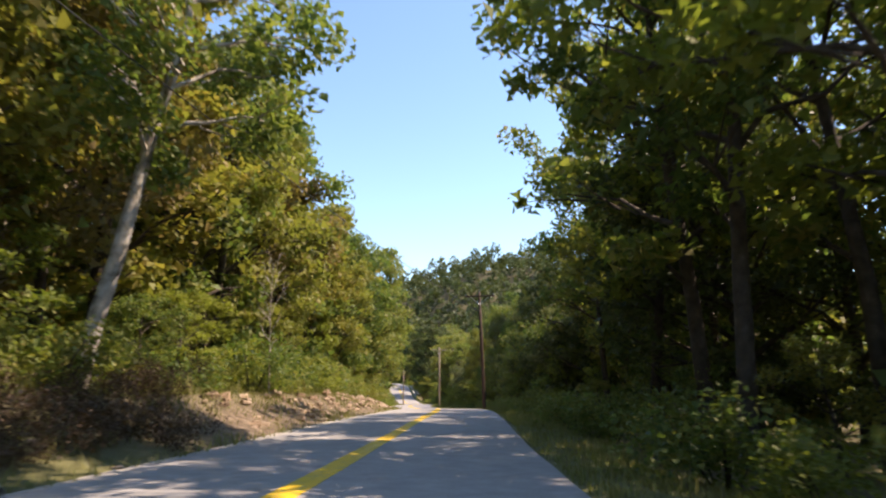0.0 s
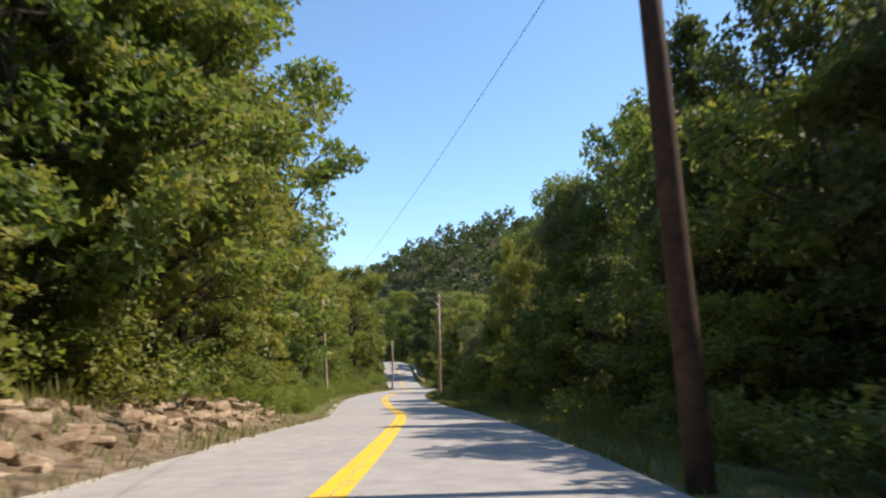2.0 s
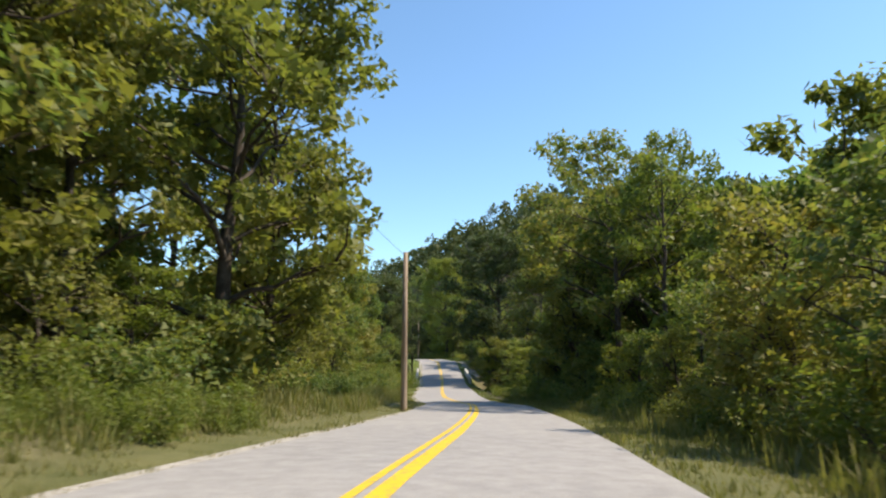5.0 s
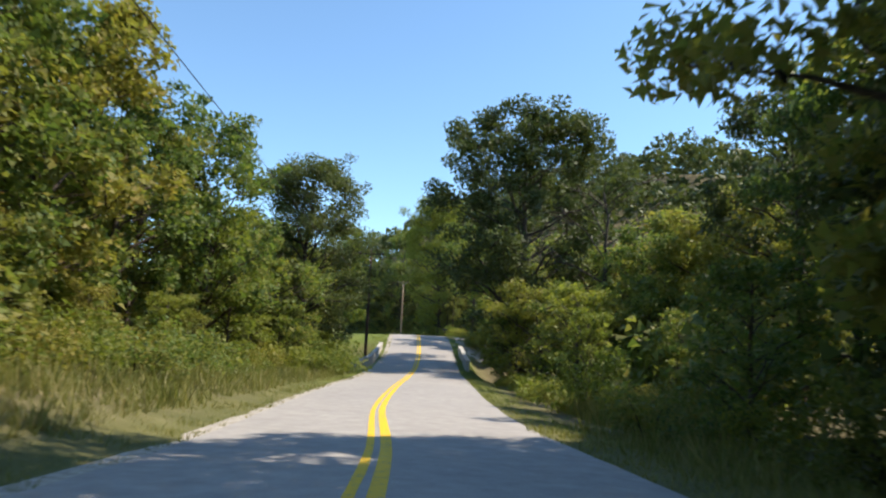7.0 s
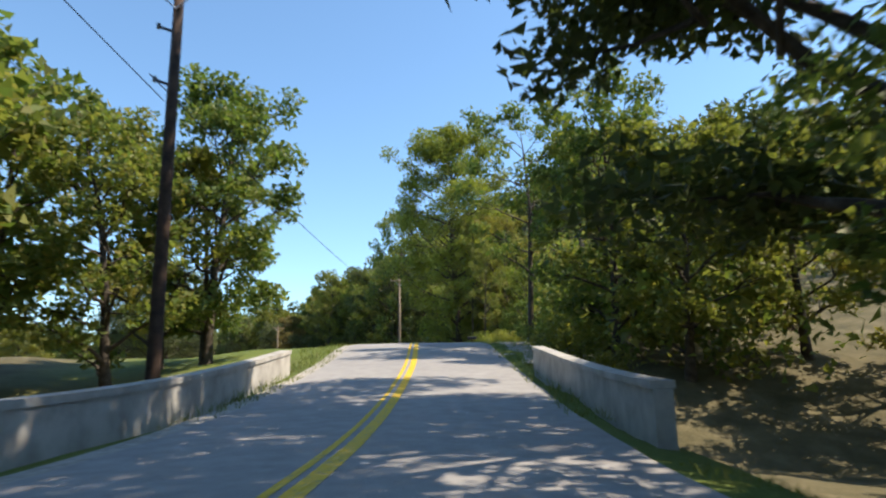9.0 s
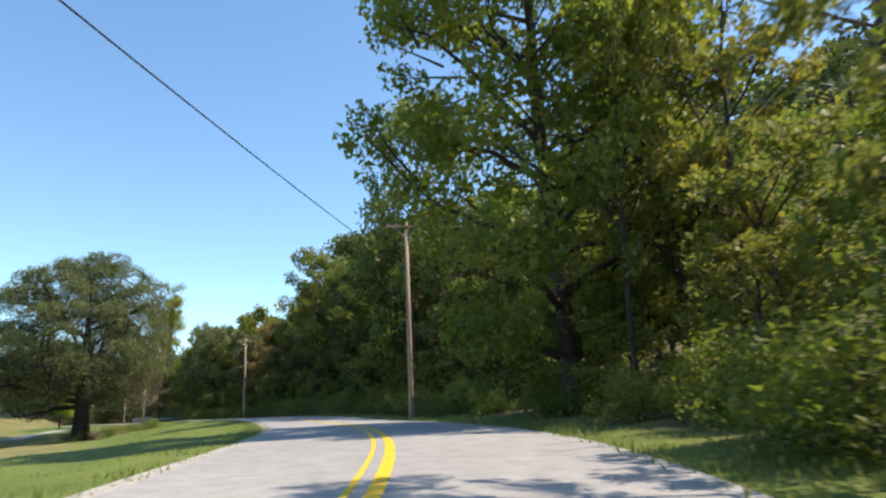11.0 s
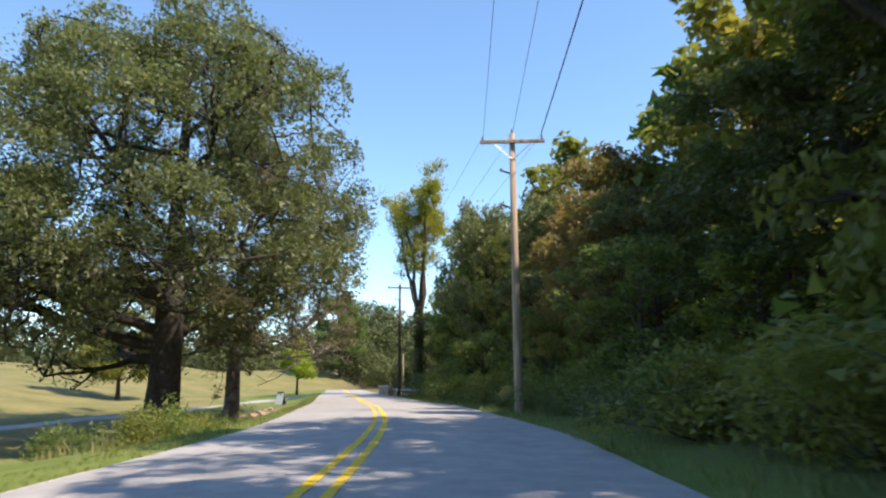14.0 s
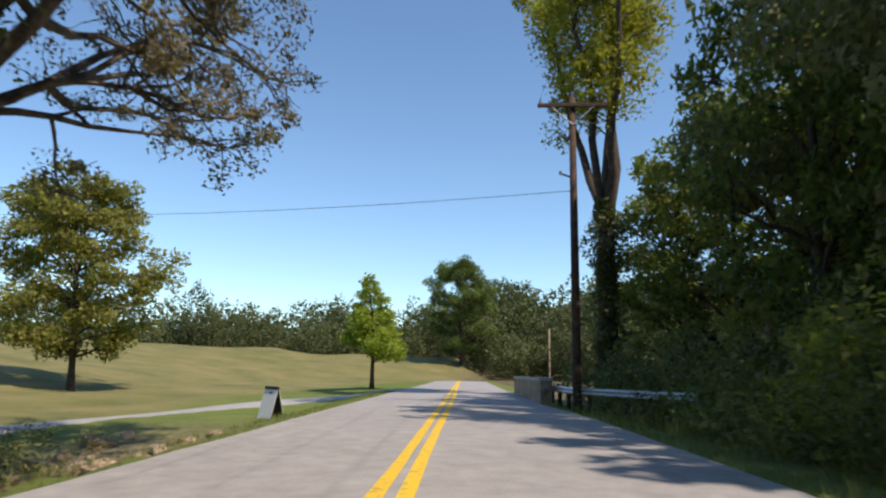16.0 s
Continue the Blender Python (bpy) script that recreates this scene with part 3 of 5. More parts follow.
PALE = kinds("leaning_tree", "leaning tree with a pale peeling trunk", "tree", "roadside trees", 1,
             lambda k: tree_meshes(150, 15, 3.2, 6.0, 9000, 0.19, LEAF, PALE_BARK, limbs=16, clump=0.95, core=0.0, trunk_r=0.22), 15)
AUTUMN = kinds("broadleaf_tree", "broadleaf tree with brown and orange autumn leaves", "tree", "roadside trees", 1,
               lambda k: tree_meshes(70 + k, 13, 3.8, 2.0, 12000, 0.22, LEAF_AUTUMN, BARK, limbs=18, clump=1.0), 13)
SPARSE = kinds("thin_tree", "thin pale tree with a sparse airy crown", "tree", "roadside trees", 1,
               lambda k: tree_meshes(80 + k, 10, 2.6, 3.5, 1900, 0.13, LEAF_YELLOW, PALE_BARK, limbs=14, clump=0.9, core=0), 10)
# the first variant's darker leaves put the woods' shaded side into the colour
SHADE = kinds("broadleaf_tree", "dense dark green broadleaf tree in the shaded woods", "tree", "roadside trees", 3,
              lambda k: tree_meshes(200 + k, 16, 4.3, 0.8, 10500, 0.24, (LEAF_DARK, LEAF, LEAF_OAK)[k], BARK, limbs=26, clump=1.0, core=0.12), 16)
POPLAR = kinds("poplar_tree", "towering forked poplar with yellow-green leaves", "tree", "roadside trees", 1,
               lambda k: tree_meshes(210, 25, 6.2, 1.6, 48000, 0.22, LEAF_BRIGHT, BARK, limbs=46, clump=1.3, core=0.1, trunk_r=0.36), 25)
PINE = kinds("pine_tree", "broad dark evergreen with dense rounded boughs", "tree", "cedars", 1,
             lambda k: tree_meshes(220, 18, 4.6, 0.6, 42000, 0.19, LEAF_DARK, BARK, limbs=48, clump=1.1, core=0.25, slim=0.26), 18)
HIGH = kinds("pine_tree", "tall pine with a bare trunk and dark high boughs", "tree", "cedars", 1,
             lambda k: tree_meshes(240, 22, 5.0, 8.5, 28000, 0.2, LEAF_DARK, BARK, limbs=24, clump=1.15, core=0.05, trunk_r=0.25), 22)
LONE = kinds("broadleaf_tree", "dense rounded tree standing in the open", "tree", "field trees", 2,
             lambda k: tree_meshes(250 + k, 20, 6.4, (1.2, 3.2)[k], 34000, 0.3, (LEAF, LEAF_OLIVE)[k], BARK, limbs=40, clump=1.5, core=0.12, droop=(0.0, 0.1)[k]), 20)
BRUSH = kinds("shrub", "low brown brush standing in for the cut bank's dark soil and shade", "shrub", "roadside shrubs", 2,
              lambda k: bush_mesh(260 + k, 1.2, 1.3, 3000, 0.06, LEAF_BANK_DARK), 1.2)
LOW = kinds("shrub", "dark shaded shrub crowding the road's edge", "shrub", "roadside shrubs", 2,
            lambda k: bush_mesh(230 + k, 1.6, 1.5, 2600, 0.075, (LEAF_DARK, LEAF_OAK)[k]), 1.6)

# ---- ground: one sheet to the horizon ----
def graded(lo, hi, step, reach):
    mid = list(np.arange(lo, hi + step, step))
    out, d, k = [], step, 0.0
    while k < reach:
        d *= 1.22
        k += d
        out.append(k)
    return np.array([lo - v for v in out[::-1]] + mid + [mid[-1] + v for v in out])


gx, gy = graded(-150.0, 45.0, 1.25, 2600), graded(-40.0, 440.0, 1.25, 2600)
X, Y = np.meshgrid(gx, gy)
Z = ground(X.ravel(), Y.ravel())
nx, ny = len(gx), len(gy)
idx = np.arange(nx * ny).reshape(ny, nx)
quads = np.stack([idx[:-1, :-1], idx[:-1, 1:], idx[1:, 1:], idx[1:, :-1]], -1).reshape(-1, 4)
ground_mesh = mesh_of("ground", np.stack([X.ravel(), Y.ravel(), Z], 1), quads, GROUND, True)
S_, U_, _z = road_coords(X.ravel(), Y.ravel())
cover = np.zeros((nx * ny, 4))
fm = field_mask(X.ravel(), Y.ravel())
edge = np.where(U_ < 0, -U_ - LEFT, U_ - RIGHT)
lawn_l = np.clip((S_ - 240) / 8, 0, 1) * (U_ < 0) * np.clip((16 - edge) / 5, 0, 1)
verge = np.clip((3.0 - edge) / 2.0, 0, 1) * np.clip((S_ - 180) / 40, 0.3, 1)
cover[:, 0] = np.clip(np.maximum(lawn_l, verge) + 0.15, 0, 1)
cover[:, 1] = np.clip(fm * (U_ < 0) * np.clip((edge - 10) / 4, 0, 1) * np.clip((S_ - 255) / 10, 0, 1), 0, 1)
bank = (U_ < 0) * np.clip((78 - S_) / 8, 0, 1) * np.clip((3.6 - edge) / 1.2, 0, 1) * np.clip((S_ - 10) / 8, 0.1, 1)
creek = (U_ < 0) * np.clip(1.6 - abs(S_ - 380) / 14, 0, 1) * np.clip(1.5 - abs(edge - 5.5) / 3.2, 0, 1)
cover[:, 2] = np.clip(np.maximum(bank, creek * 1.4), 0, 1)
cover[:, 3] = 1
at = ground_mesh.color_attributes.new("cover", "FLOAT_COLOR", "POINT")
at.data.foreach_set("color", cover.ravel())
tagged(new("ground", ground_mesh), "grassy and wooded ground beside the country road", "ground", kind="structure")


# ---- road ----
def ribbon(name, mat, s0, s1, us, dz, step=1.0, thick=0.0, wave=0.0, seed=0, wider=False):
    """A strip along the road between the offsets us, laid dz above its line."""
    r = np.random.default_rng(seed)
    ss = np.arange(s0, s1 + step, step)
    rows = []
    jit = np.cumsum(r.normal(size=(len(ss), 2)) * wave, axis=0) if wave else np.zeros((len(ss), 2))
    jit -= np.linspace(0, 1, len(ss))[:, None] * jit[-1]
    for i, s in enumerate(ss):
        zz = float(np.interp(s, ST, LINE[:, 2])) + dz
        row = []
        for k, u in enumerate(us):
            e = jit[i, 0] if k == 0 else jit[i, 1] if k == len(us) - 1 else 0.0
            if wider and k == len(us) - 1:       # the lane spreads before each bridge
                e += 0.5 * float(np.interp(s, [182, 192, 212, 224, 338, 346, 392, 400], [0, 1, 1, 0, 0, 0.9, 0.9, 0]))
            x, y = on_road(s, u + e)
            row.append((x, y, zz - 0.012 * abs(u)))
        if thick:
            row = [(row[0][0], row[0][1], row[0][2] - thick)] + row + [(row[-1][0], row[-1][1], row[-1][2] - thick)]
        rows.append(row)
    n = len(rows[0])
    v = np.array(rows).reshape(-1, 3)
    f = [(i * n + k, (i) * n + k + 1, (i + 1) * n + k + 1, (i + 1) * n + k) for i in range(len(rows) - 1) for k in range(n - 1)]
    return mesh_of(name, v, f, mat)


S_END = float(ST[-1]) - 1
road = tagged(new("road", ribbon("road", ASPHALT, -47, S_END, [-LEFT, -1.5, 0, 1.7, RIGHT], 0.0, thick=0.2, wave=0.015, seed=3, wider=True)),
              "sun-bleached grey two-lane asphalt country road", "road", kind="structure")
for u in (-0.19, 0.02):
    ob = new("road_marking", ribbon("road_marking", YELLOW, -47, S_END, [u, u + 0.17], 0.006, wave=0.004, seed=int(50 + u * 10)))
    ob.parent = road
    tagged(ob, "double yellow centre line, worn at its edges")


edge_strip = new("gravel_edge", ribbon("gravel_edge", GRAVEL, -8, 420, [-LEFT - 0.24, -LEFT + 0.03], -0.022, wave=0.02, seed=9))
edge_strip.parent = road
tagged(edge_strip, "pale gravel washed along the asphalt's edge")


# ---- utility poles ----
def utility_pole(x, y, H, turn, arm=True, r=0.15, lean=(0.0, 0.0), mat=None, label=""):
    mat = mat or POLE_WOOD
    z = gz(x, y)
    p = thing("utility_pole", label or "weathered wooden utility pole with a crossarm", "utility pole", "utility poles",
              at=Matrix.Translation((x, y, z)) @ Euler((lean[1], -lean[0], turn)).to_matrix().to_4x4())
    v, f = tube([(0, 0, -0.6), (0, 0, 0.0), (0, 0, H * 0.5), (0, 0, H)], [r * 1.08, r * 1.05, r * 0.9, r * 0.72], 12)
    under("pole", mesh_of("pole", v, f, mat, True), p)
    if arm:
        part("crossarm", bm_box(2.44, 0.11, 0.13, (0, -r * 0.72 - 0.04, H - 0.35), 0.012), mat, p)
        for sx in (-1, 1):
            v, f = tube([(sx * 0.75, -r - 0.03, H - 0.4), (0, -r * 0.75, H - 1.05)], [0.018, 0.018], 5)
            under("brace", mesh_of("brace", v, f, STEEL), p)
            bm = bmesh.new()
            bmesh.ops.create_cone(bm, segments=8, radius1=0.05, radius2=0.035, depth=0.16, cap_ends=True, matrix=Matrix.Translation((sx * 1.12, -r * 0.72 - 0.04, H - 0.2)))
            part("insulator", bm, GLASSY, p)
        bm = bmesh.new()
        bmesh.ops.create_cone(bm, segments=8, radius1=0.045, radius2=0.03, depth=0.22, cap_ends=True, matrix=Matrix.Translation((0, 0, H + 0.1)))
        part("insulator", bm, GLASSY, p)
        for dz in (1.5, 2.85):                   # brackets that hold the lower lines clear of the pole
            part("bracket", bm_box(0.34, 0.05, 0.06, (-r * 0.8 - 0.15, 0, H - dz), 0.008, pose(0, 0, 0, 0, 22, 0)), BLACK, p)
            bm = bmesh.new()
            bmesh.ops.create_cone(bm, segments=8, radius1=0.05, radius2=0.05, depth=0.12, cap_ends=True, matrix=Matrix.Translation((-r * 0.8 - 0.32, 0, H - dz + 0.08)))
            part("insulator", bm, GLASSY, p)
    return p


def wire(a, b, sag, r=0.011, label="black overhead power line sagging between poles"):
    a, b = np.array(a), np.array(b)
    k = np.linspace(0, 1, 25)[:, None]
    pts = a * (1 - k) + b * k - np.array([0, 0, 1.0]) * 4 * sag * k * (1 - k)
    v, f = tube(pts, [r] * 25, 5, False)
    tagged(new("power_line", mesh_of("power_line", v, f, WIRE)), label, "power line", "overhead lines")


POLES = [  # x, y, top height in the world, turn, crossarm
    (3.35, 54.5, 7.4, 0.0, True), (-0.6, 110.2, 4.6, 0.05, True), (-10.7, 107.4, 4.1, 0.0, False),
    (-8.95, 152.0, 0.9, 0.05, False), (-18.9, 228.8, 2.4, 0.1, True), (-26.9, 300.4, 6.7, 0.35, True),
    (-60.4, 345.2, 5.2, 0.62, True), (-91.0, 372.4, 5.0, 0.8, True)]
for x, y, top, turn, arm in POLES:
    utility_pole(x, y, top - gz(x, y), turn, arm, lean=(0.035, 0.0) if y < 60 else (0.055, 0.0) if x < -10 and y < 120 else (0, 0),
                 mat=DARK_WOOD if (y < 60 or y > 370 or 220 < y < 240) else POLE_WOOD,
                 label="" if arm else "bare slender wooden utility pole beside the road")


def scatter(s0, s1, side, u0, u1, gap, picks, hs, seed, wide=(0.85, 1.15)):
    """Trees along a stretch of the road."""
    r = np.random.default_rng(seed)
    s = s0 + r.random() * gap
    while s < s1:
        u = side * r.uniform(u0, u1)
        x, y = on_road(s, u)
        H = r.uniform(*hs)
        k = picks[r.integers(0, len(picks))]
        k.plant(x, y, H, r.random() * 6.28, r.uniform(*wide), r.uniform(-0.05, 0.05))
        s += gap * r.uniform(0.7, 1.3)


def thicket(name, label, s0, s1, side, u0, u1, gap, picks, hs, seed, wide):
    """Shrubs grown into one another along a stretch of the road, too many to tell apart."""
    r = np.random.default_rng(seed)
    vs, s = [], s0 + r.random() * gap
    while s < s1:
        x, y = on_road(s, side * r.uniform(u0, u1))
        kind, H, a = picks[r.integers(0, len(picks))], r.uniform(*hs), r.random() * 6.28
        me = kind.meshes[1]
        v = np.empty(len(me.vertices) * 3)
        me.vertices.foreach_get("co", v)
        k = H / kind.H
        v = v.reshape(-1, 3) * k * np.array([w := r.uniform(*wide), w, 1])
        vs.append(np.stack([v[:, 0] * math.cos(a) - v[:, 1] * math.sin(a) + x, v[:, 0] * math.sin(a) + v[:, 1] * math.cos(a) + y, v[:, 2] + gz(x, y) - 0.05], 1))
        s += gap * r.uniform(0.7, 1.3)
    v = np.vstack(vs)
    tagged(new(name, mesh_of(name, v, np.arange(len(v)).reshape(-1, 3), picks[0].meshes[1].materials[0])), label, "shrubs", kind="stuff")


MIXED = TALL + TALL_OLIVE
# left of the road
scatter(-45, 44, -1, 9.5, 11.5, 4.4, TALL_OLIVE + AUTUMN + TALL[:2], (13, 17), 1)
scatter(44, 92, -1, 8.0, 9.5, 4.2, MIXED, (12, 15), 8)
scatter(-45, 78, -1, 14.5, 19, 5.0, BACK, (15, 19), 2)
scatter(92, 140, -1, 9.5, 11.5, 4.2, MIXED, (12.5, 15), 3)
scatter(140, 152, -1, 8.6, 10, 4.0, MIXED, (15, 18), 9)
scatter(153, 176, -1, 9.5, 11.5, 4.0, MID, (5, 7), 79)
scatter(78, 158, -1, 14, 19, 5.0, BACK, (14.5, 17.5), 4)
scatter(178, 200, -1, 11.3, 12.5, 4.4, TALL + TALL_OLIVE, (10, 12), 5)
scatter(200, 216, -1, 10.5, 12.5, 4.2, MID + TALL, (9, 11.5), 80)
scatter(165, 205, -1, 16, 21, 5.0, BACK, (9, 11.5), 81)
scatter(205, 250, -1, 15, 21, 5.0, BACK, (12, 15), 6)
scatter(240, 250, -1, 9, 12, 3.5, MID + TALL, (9, 12), 7)
# right of the road; most BACK rows here are added to block the sun
scatter(9, 37, 1, 8.0, 10.5, 5.0, TRUNKY, (14, 18), 11)
scatter(4, 24, 1, 13.5, 16.5, 5.0, SHADE, (12, 15), 31)
scatter(22, 50, 1, 10.0, 12.5, 5.0, SHADE, (13, 15), 32)
scatter(42, 64, 1, 10.5, 13, 3.6, SHADE, (7.5, 9), 33)
scatter(67, 87, 1, 10.3, 11.3, 5.2, SHADE, (11.5, 13), 34, (0.6, 0.75))
scatter(-45, 30, 1, 17, 24, 5.0, BACK, (12, 15), 12)
scatter(30, 95, 1, 16, 22, 3.4, BACK, (13, 16), 46)
scatter(42, 61, 1, 8.5, 10, 4.4, MID[:1] + SHADE[::2], (6, 7.5), 13)
scatter(61, 88, 1, 8.0, 9.0, 5.0, MID[:1] + SHADE[:1], (5, 7), 14)
scatter(94, 112, 1, 10.2, 11.8, 3.6, SHADE, (7.5, 9.0), 82)
scatter(98, 128, 1, 9, 11, 3.8, SHADE[2:] + MID[1:2], (5.5, 7.5), 37)
scatter(128, 150, 1, 8.5, 11, 3.6, MID, (5, 6.5), 15)
scatter(160, 180, 1, 11.4, 13, 4.0, SHADE, (13.5, 15.5), 38)
scatter(181, 188, 1, 13.8, 15.0, 4.0, SHADE, (10.5, 12), 86, (0.7, 0.8))
scatter(150, 178, 1, 8.5, 10.5, 5.4, TRUNKY + TALL[:1], (14, 17), 16)
scatter(150, 186, 1, 17, 23, 3.6, BACK, (14, 17), 17)
scatter(192, 222, 1, 12.5, 14.5, 3.4, MID, (4.5, 6.5), 18)
scatter(199, 222, 1, 16, 19, 3.6, TALL_OLIVE + TALL[:1], (9, 12), 45)
scatter(195, 255, 1, 16, 20, 4.5, TALL_OLIVE, (8, 11), 23)
scatter(240, 252, 1, 8.5, 11, 4.0, MIXED, (10, 13), 19)
scatter(264, 290, 1, 10, 13, 3.6, MID, (4.5, 7.5), 20)
scatter(292, 311, 1, 11.5, 13.5, 3.8, SHADE, (9.5, 11), 27)
scatter(315, 326, 1, 9.8, 11.5, 3.8, TRUNKY[:2] + SHADE, (15, 18), 25)
scatter(312, 412, 1, 16, 23, 3.6, BACK, (14, 18), 21)
scatter(292, 312, 1, 18, 24, 4.0, BACK, (10, 13), 83)
scatter(262, 300, 1, 19, 27, 4.5, BACK, (6, 8.5), 28)
scatter(325, 344, 1, 11.0, 12.2, 6.5, TRUNKY, (15, 18), 24)
scatter(325, 346, 1, 12.5, 15, 4.6, SHADE, (15, 18), 36)
scatter(346, 354, 1, 10.8, 12.2, 4.0, SHADE, (9, 10.5), 39)
scatter(356, 367, 1, 10.8, 12.2, 3.8, SHADE[2:] + AUTUMN + TALL_OLIVE[:1], (8.5, 10), 22)
scatter(367, 384, 1, 12.4, 14, 4.8, SHADE[2:] + AUTUMN + TALL[:1], (12.5, 14.5), 29, (0.75, 0.9))
scatter(402, 414, 1, 10.8, 13.5, 3.6, SHADE[1:], (12, 15.5), 89, (0.8, 0.95))
scatter(385, 401, 1, 10.6, 12.4, 3.9, SHADE[1:] + TALL[:1], (16.5, 18.5), 26, (0.6, 0.75))
# young growth under the trees
for k, (s0, s1, side, u0, u1, gap, hs) in enumerate((
        (-30, 44, -1, 7.5, 9.5, 3.2, (2.5, 5.5)), (44, 92, -1, 7.0, 8.5, 3.4, (2.5, 5)), (92, 214, -1, 8.0, 9.5, 3.2, (2.5, 5)),
        (-20, 60, 1, 7.5, 9.5, 4.5, (2, 5)), (60, 100, 1, 7.2, 8.4, 2.8, (2.5, 4.5)), (100, 186, 1, 7.5, 9.0, 3.0, (2.5, 4.5)), (186, 218, 1, 11.0, 13, 3.4, (2.0, 3.5)),
        (264, 394, 1, 7.8, 9.5, 3.2, (2.5, 5.5)))):
    scatter(s0, s1, side, u0, u1, gap * 1.4, MID, hs, 40 + k, (0.9, 1.25))
for k, (s0, s1, side, u0, u1, gap, hs) in enumerate((
        (-20, 80, -1, 6.6, 8.2, 1.7, (1.2, 2.6)), (80, 214, -1, 6.8, 8.5, 2.5, (1.0, 2.2)), (-20, 70, 1, 5.6, 6.8, 2.6, (0.8, 1.8)),
        (70, 186, 1, 6.8, 7.9, 2.3, (0.9, 1.9)), (186, 218, 1, 9.0, 11.5, 2.2, (0.8, 1.6)), (284, 398, 1, 6.0, 7.5, 2.0, (0.9, 2.2)), (240, 250, 1, 6, 8, 2.0, (1.2, 2.4)), (352, 372, -1, 6.5, 11, 2.0, (0.7, 1.6)))):
    scatter(s0, s1, side, u0, u1, gap, BUSH, hs, 60 + k, (0.9, 1.4))
# dark leaf colour also stands in for the shade on this verge
thicket("shaded_thicket", "low shrubs at the road's edge, their leaves darkened for shade", 296, 398, 1, 5.6, 6.9, 1.8, LOW, (0.5, 1.1), 77, (0.9, 1.4))
thicket("leafy_verge_weeds", "bright leafy green weeds at the foot of the woods", 72, 136, -1, 4.7, 6.6, 0.62, BUSH[:1], (0.45, 1.0), 91, (1.1, 1.6))
# brush added to darken the bank, for its brown soil and its shade
thicket("dead_brush", "low brown brush standing in for the cut bank's dark soil and shade", -2, 18, -1, 4.3, 6.4, 0.8, BRUSH, (0.5, 1.0), 84, (0.9, 1.4))
scatter(262, 284, 1, 5.6, 7.4, 1.5, BUSH[:1] + BUSH[2:3], (1.0, 2.0), 85, (0.9, 1.3))
thicket("creekside_thicket", "low green brush between the verge and the creek trees", 198, 222, 1, 6.8, 9.8, 1.0, BUSH, (0.7, 1.3), 87, (0.9, 1.4))
thicket("bridge_end_thicket", "dark brush behind the guard rail", 385, 404, 1, 7.0, 9.0, 1.3, LOW, (1.8, 3.2), 88, (0.7, 0.9))
# dark brush put where the oak crowns shade the creek hollow
thicket("creek_thicket", "dark brush added for the oaks' shade along the creek bank", 372, 392, -1, 9.0, 12.5, 1.8, LOW, (0.6, 1.4), 78, (0.9, 1.4))
# single trees
for s, u, kind, H, wide in ((67.5, 9.8, CEDAR[0], 14.5, 0.7), (62, 11.5, CEDAR[1], 11, 0.7), (219.5, -8.7, PINE[0], 16.8, 1.0), (212, -8.5, MID[2], 4.5, 1.3), (215, -7.6, MID[0], 3.6, 1.3), (217.5, -7.0, MID[3], 3.2, 1.2), (213.5, -5.7, BUSH[1], 2.0, 1.3), (215.3, -6.0, BUSH[0], 2.5, 1.2), (217, -6.2, BUSH[3], 2.9, 1.2), (218.6, -6.4, BUSH[1], 3.2, 1.2), (220.3, -6.6, BUSH[2], 3.4, 1.2),
                            (226, 9.6, BIG[0], 25, 1.05), (191.5, 15.0, SHADE[0], 13.5, 0.7), (216, 9.6, MID[1], 7.5, 1.2), (219.5, 8.2, MID[3], 6.5, 1.2), (212, 11.2, MID[2], 7.5, 1.2), (222.5, 8.0, MID[0], 6.0, 1.2), (194, 7.8, BUSH[0], 2.6, 1.0), (197.5, 8.6, MID[3], 4.4, 0.8), (285.5, 7.2, POPLAR[0], 25, 0.95), (281.5, 7.4, TRUNKY[0], 14, 0.5), (312.5, 8.6, SHADE[1], 24, 0.62), (307, 10.8, SHADE[0], 14, 0.8), (289, 10.5, SHADE[1], 13, 0.8), (283.5, 10.5, TALL[2], 14, 0.8), (258.5, 7.4, TRUNKY[1], 16, 1.0), (270, 5.8, TRUNKY[3], 9, 0.6), (281, 10.5, TRUNKY[3], 14, 0.8), (342.8, 9.6, TALL_OLIVE[0], 19, 0.7), (180, -14.6, HIGH[0], 22, 1.1), (189, -11.3, TALL_OLIVE[1], 12.5, 1.0), (203, -10.3, TALL[2], 13.5, 1.0), (90, 9.0, NEAR[1], 10.5, 0.65), (97, 12.4, NEAR[0], 13.5, 0.8), (101.5, 12.6, SHADE[0], 12, 0.8), (79, 12.0, SHADE[1], 15.5, 0.65), (64, 11.0, SHADE[0], 13.5, 0.75), (58.5, 11.2, SHADE[2], 12.5, 0.75),
                            (119, 10.5, SPARSE[0], 9.5, 0.75), (125, 14.2, HIGH[0], 19, 0.9), (176.5, 9.4, NEAR[1], 17, 1.0), (66, -6.8, NEAR[0], 14, 1.0),
                            (88, -8.0, TALL[1], 20, 1.0), (82.5, 10.6, NEAR[0], 13, 0.7), (219, 14.5, DEAD[1], 17.5, 1.1), (204, 9.5, MID[3], 6.0, 1.1),
                            (247, -9.5, TALL[1], 14, 1.0), (213, -9.5, MID[0], 8.0, 1.2), (222, -12, TALL[0], 12, 1.1)):
    x, y = on_road(s, u)
    kind.plant(x, y, H, s, wide)
PALE[0].plant(-8.8, 16.0, 15, 1.57, 1.0, 0.2)
DEAD[0].plant(-7.0, 27.0, 6.0, 0.5, 0.42)
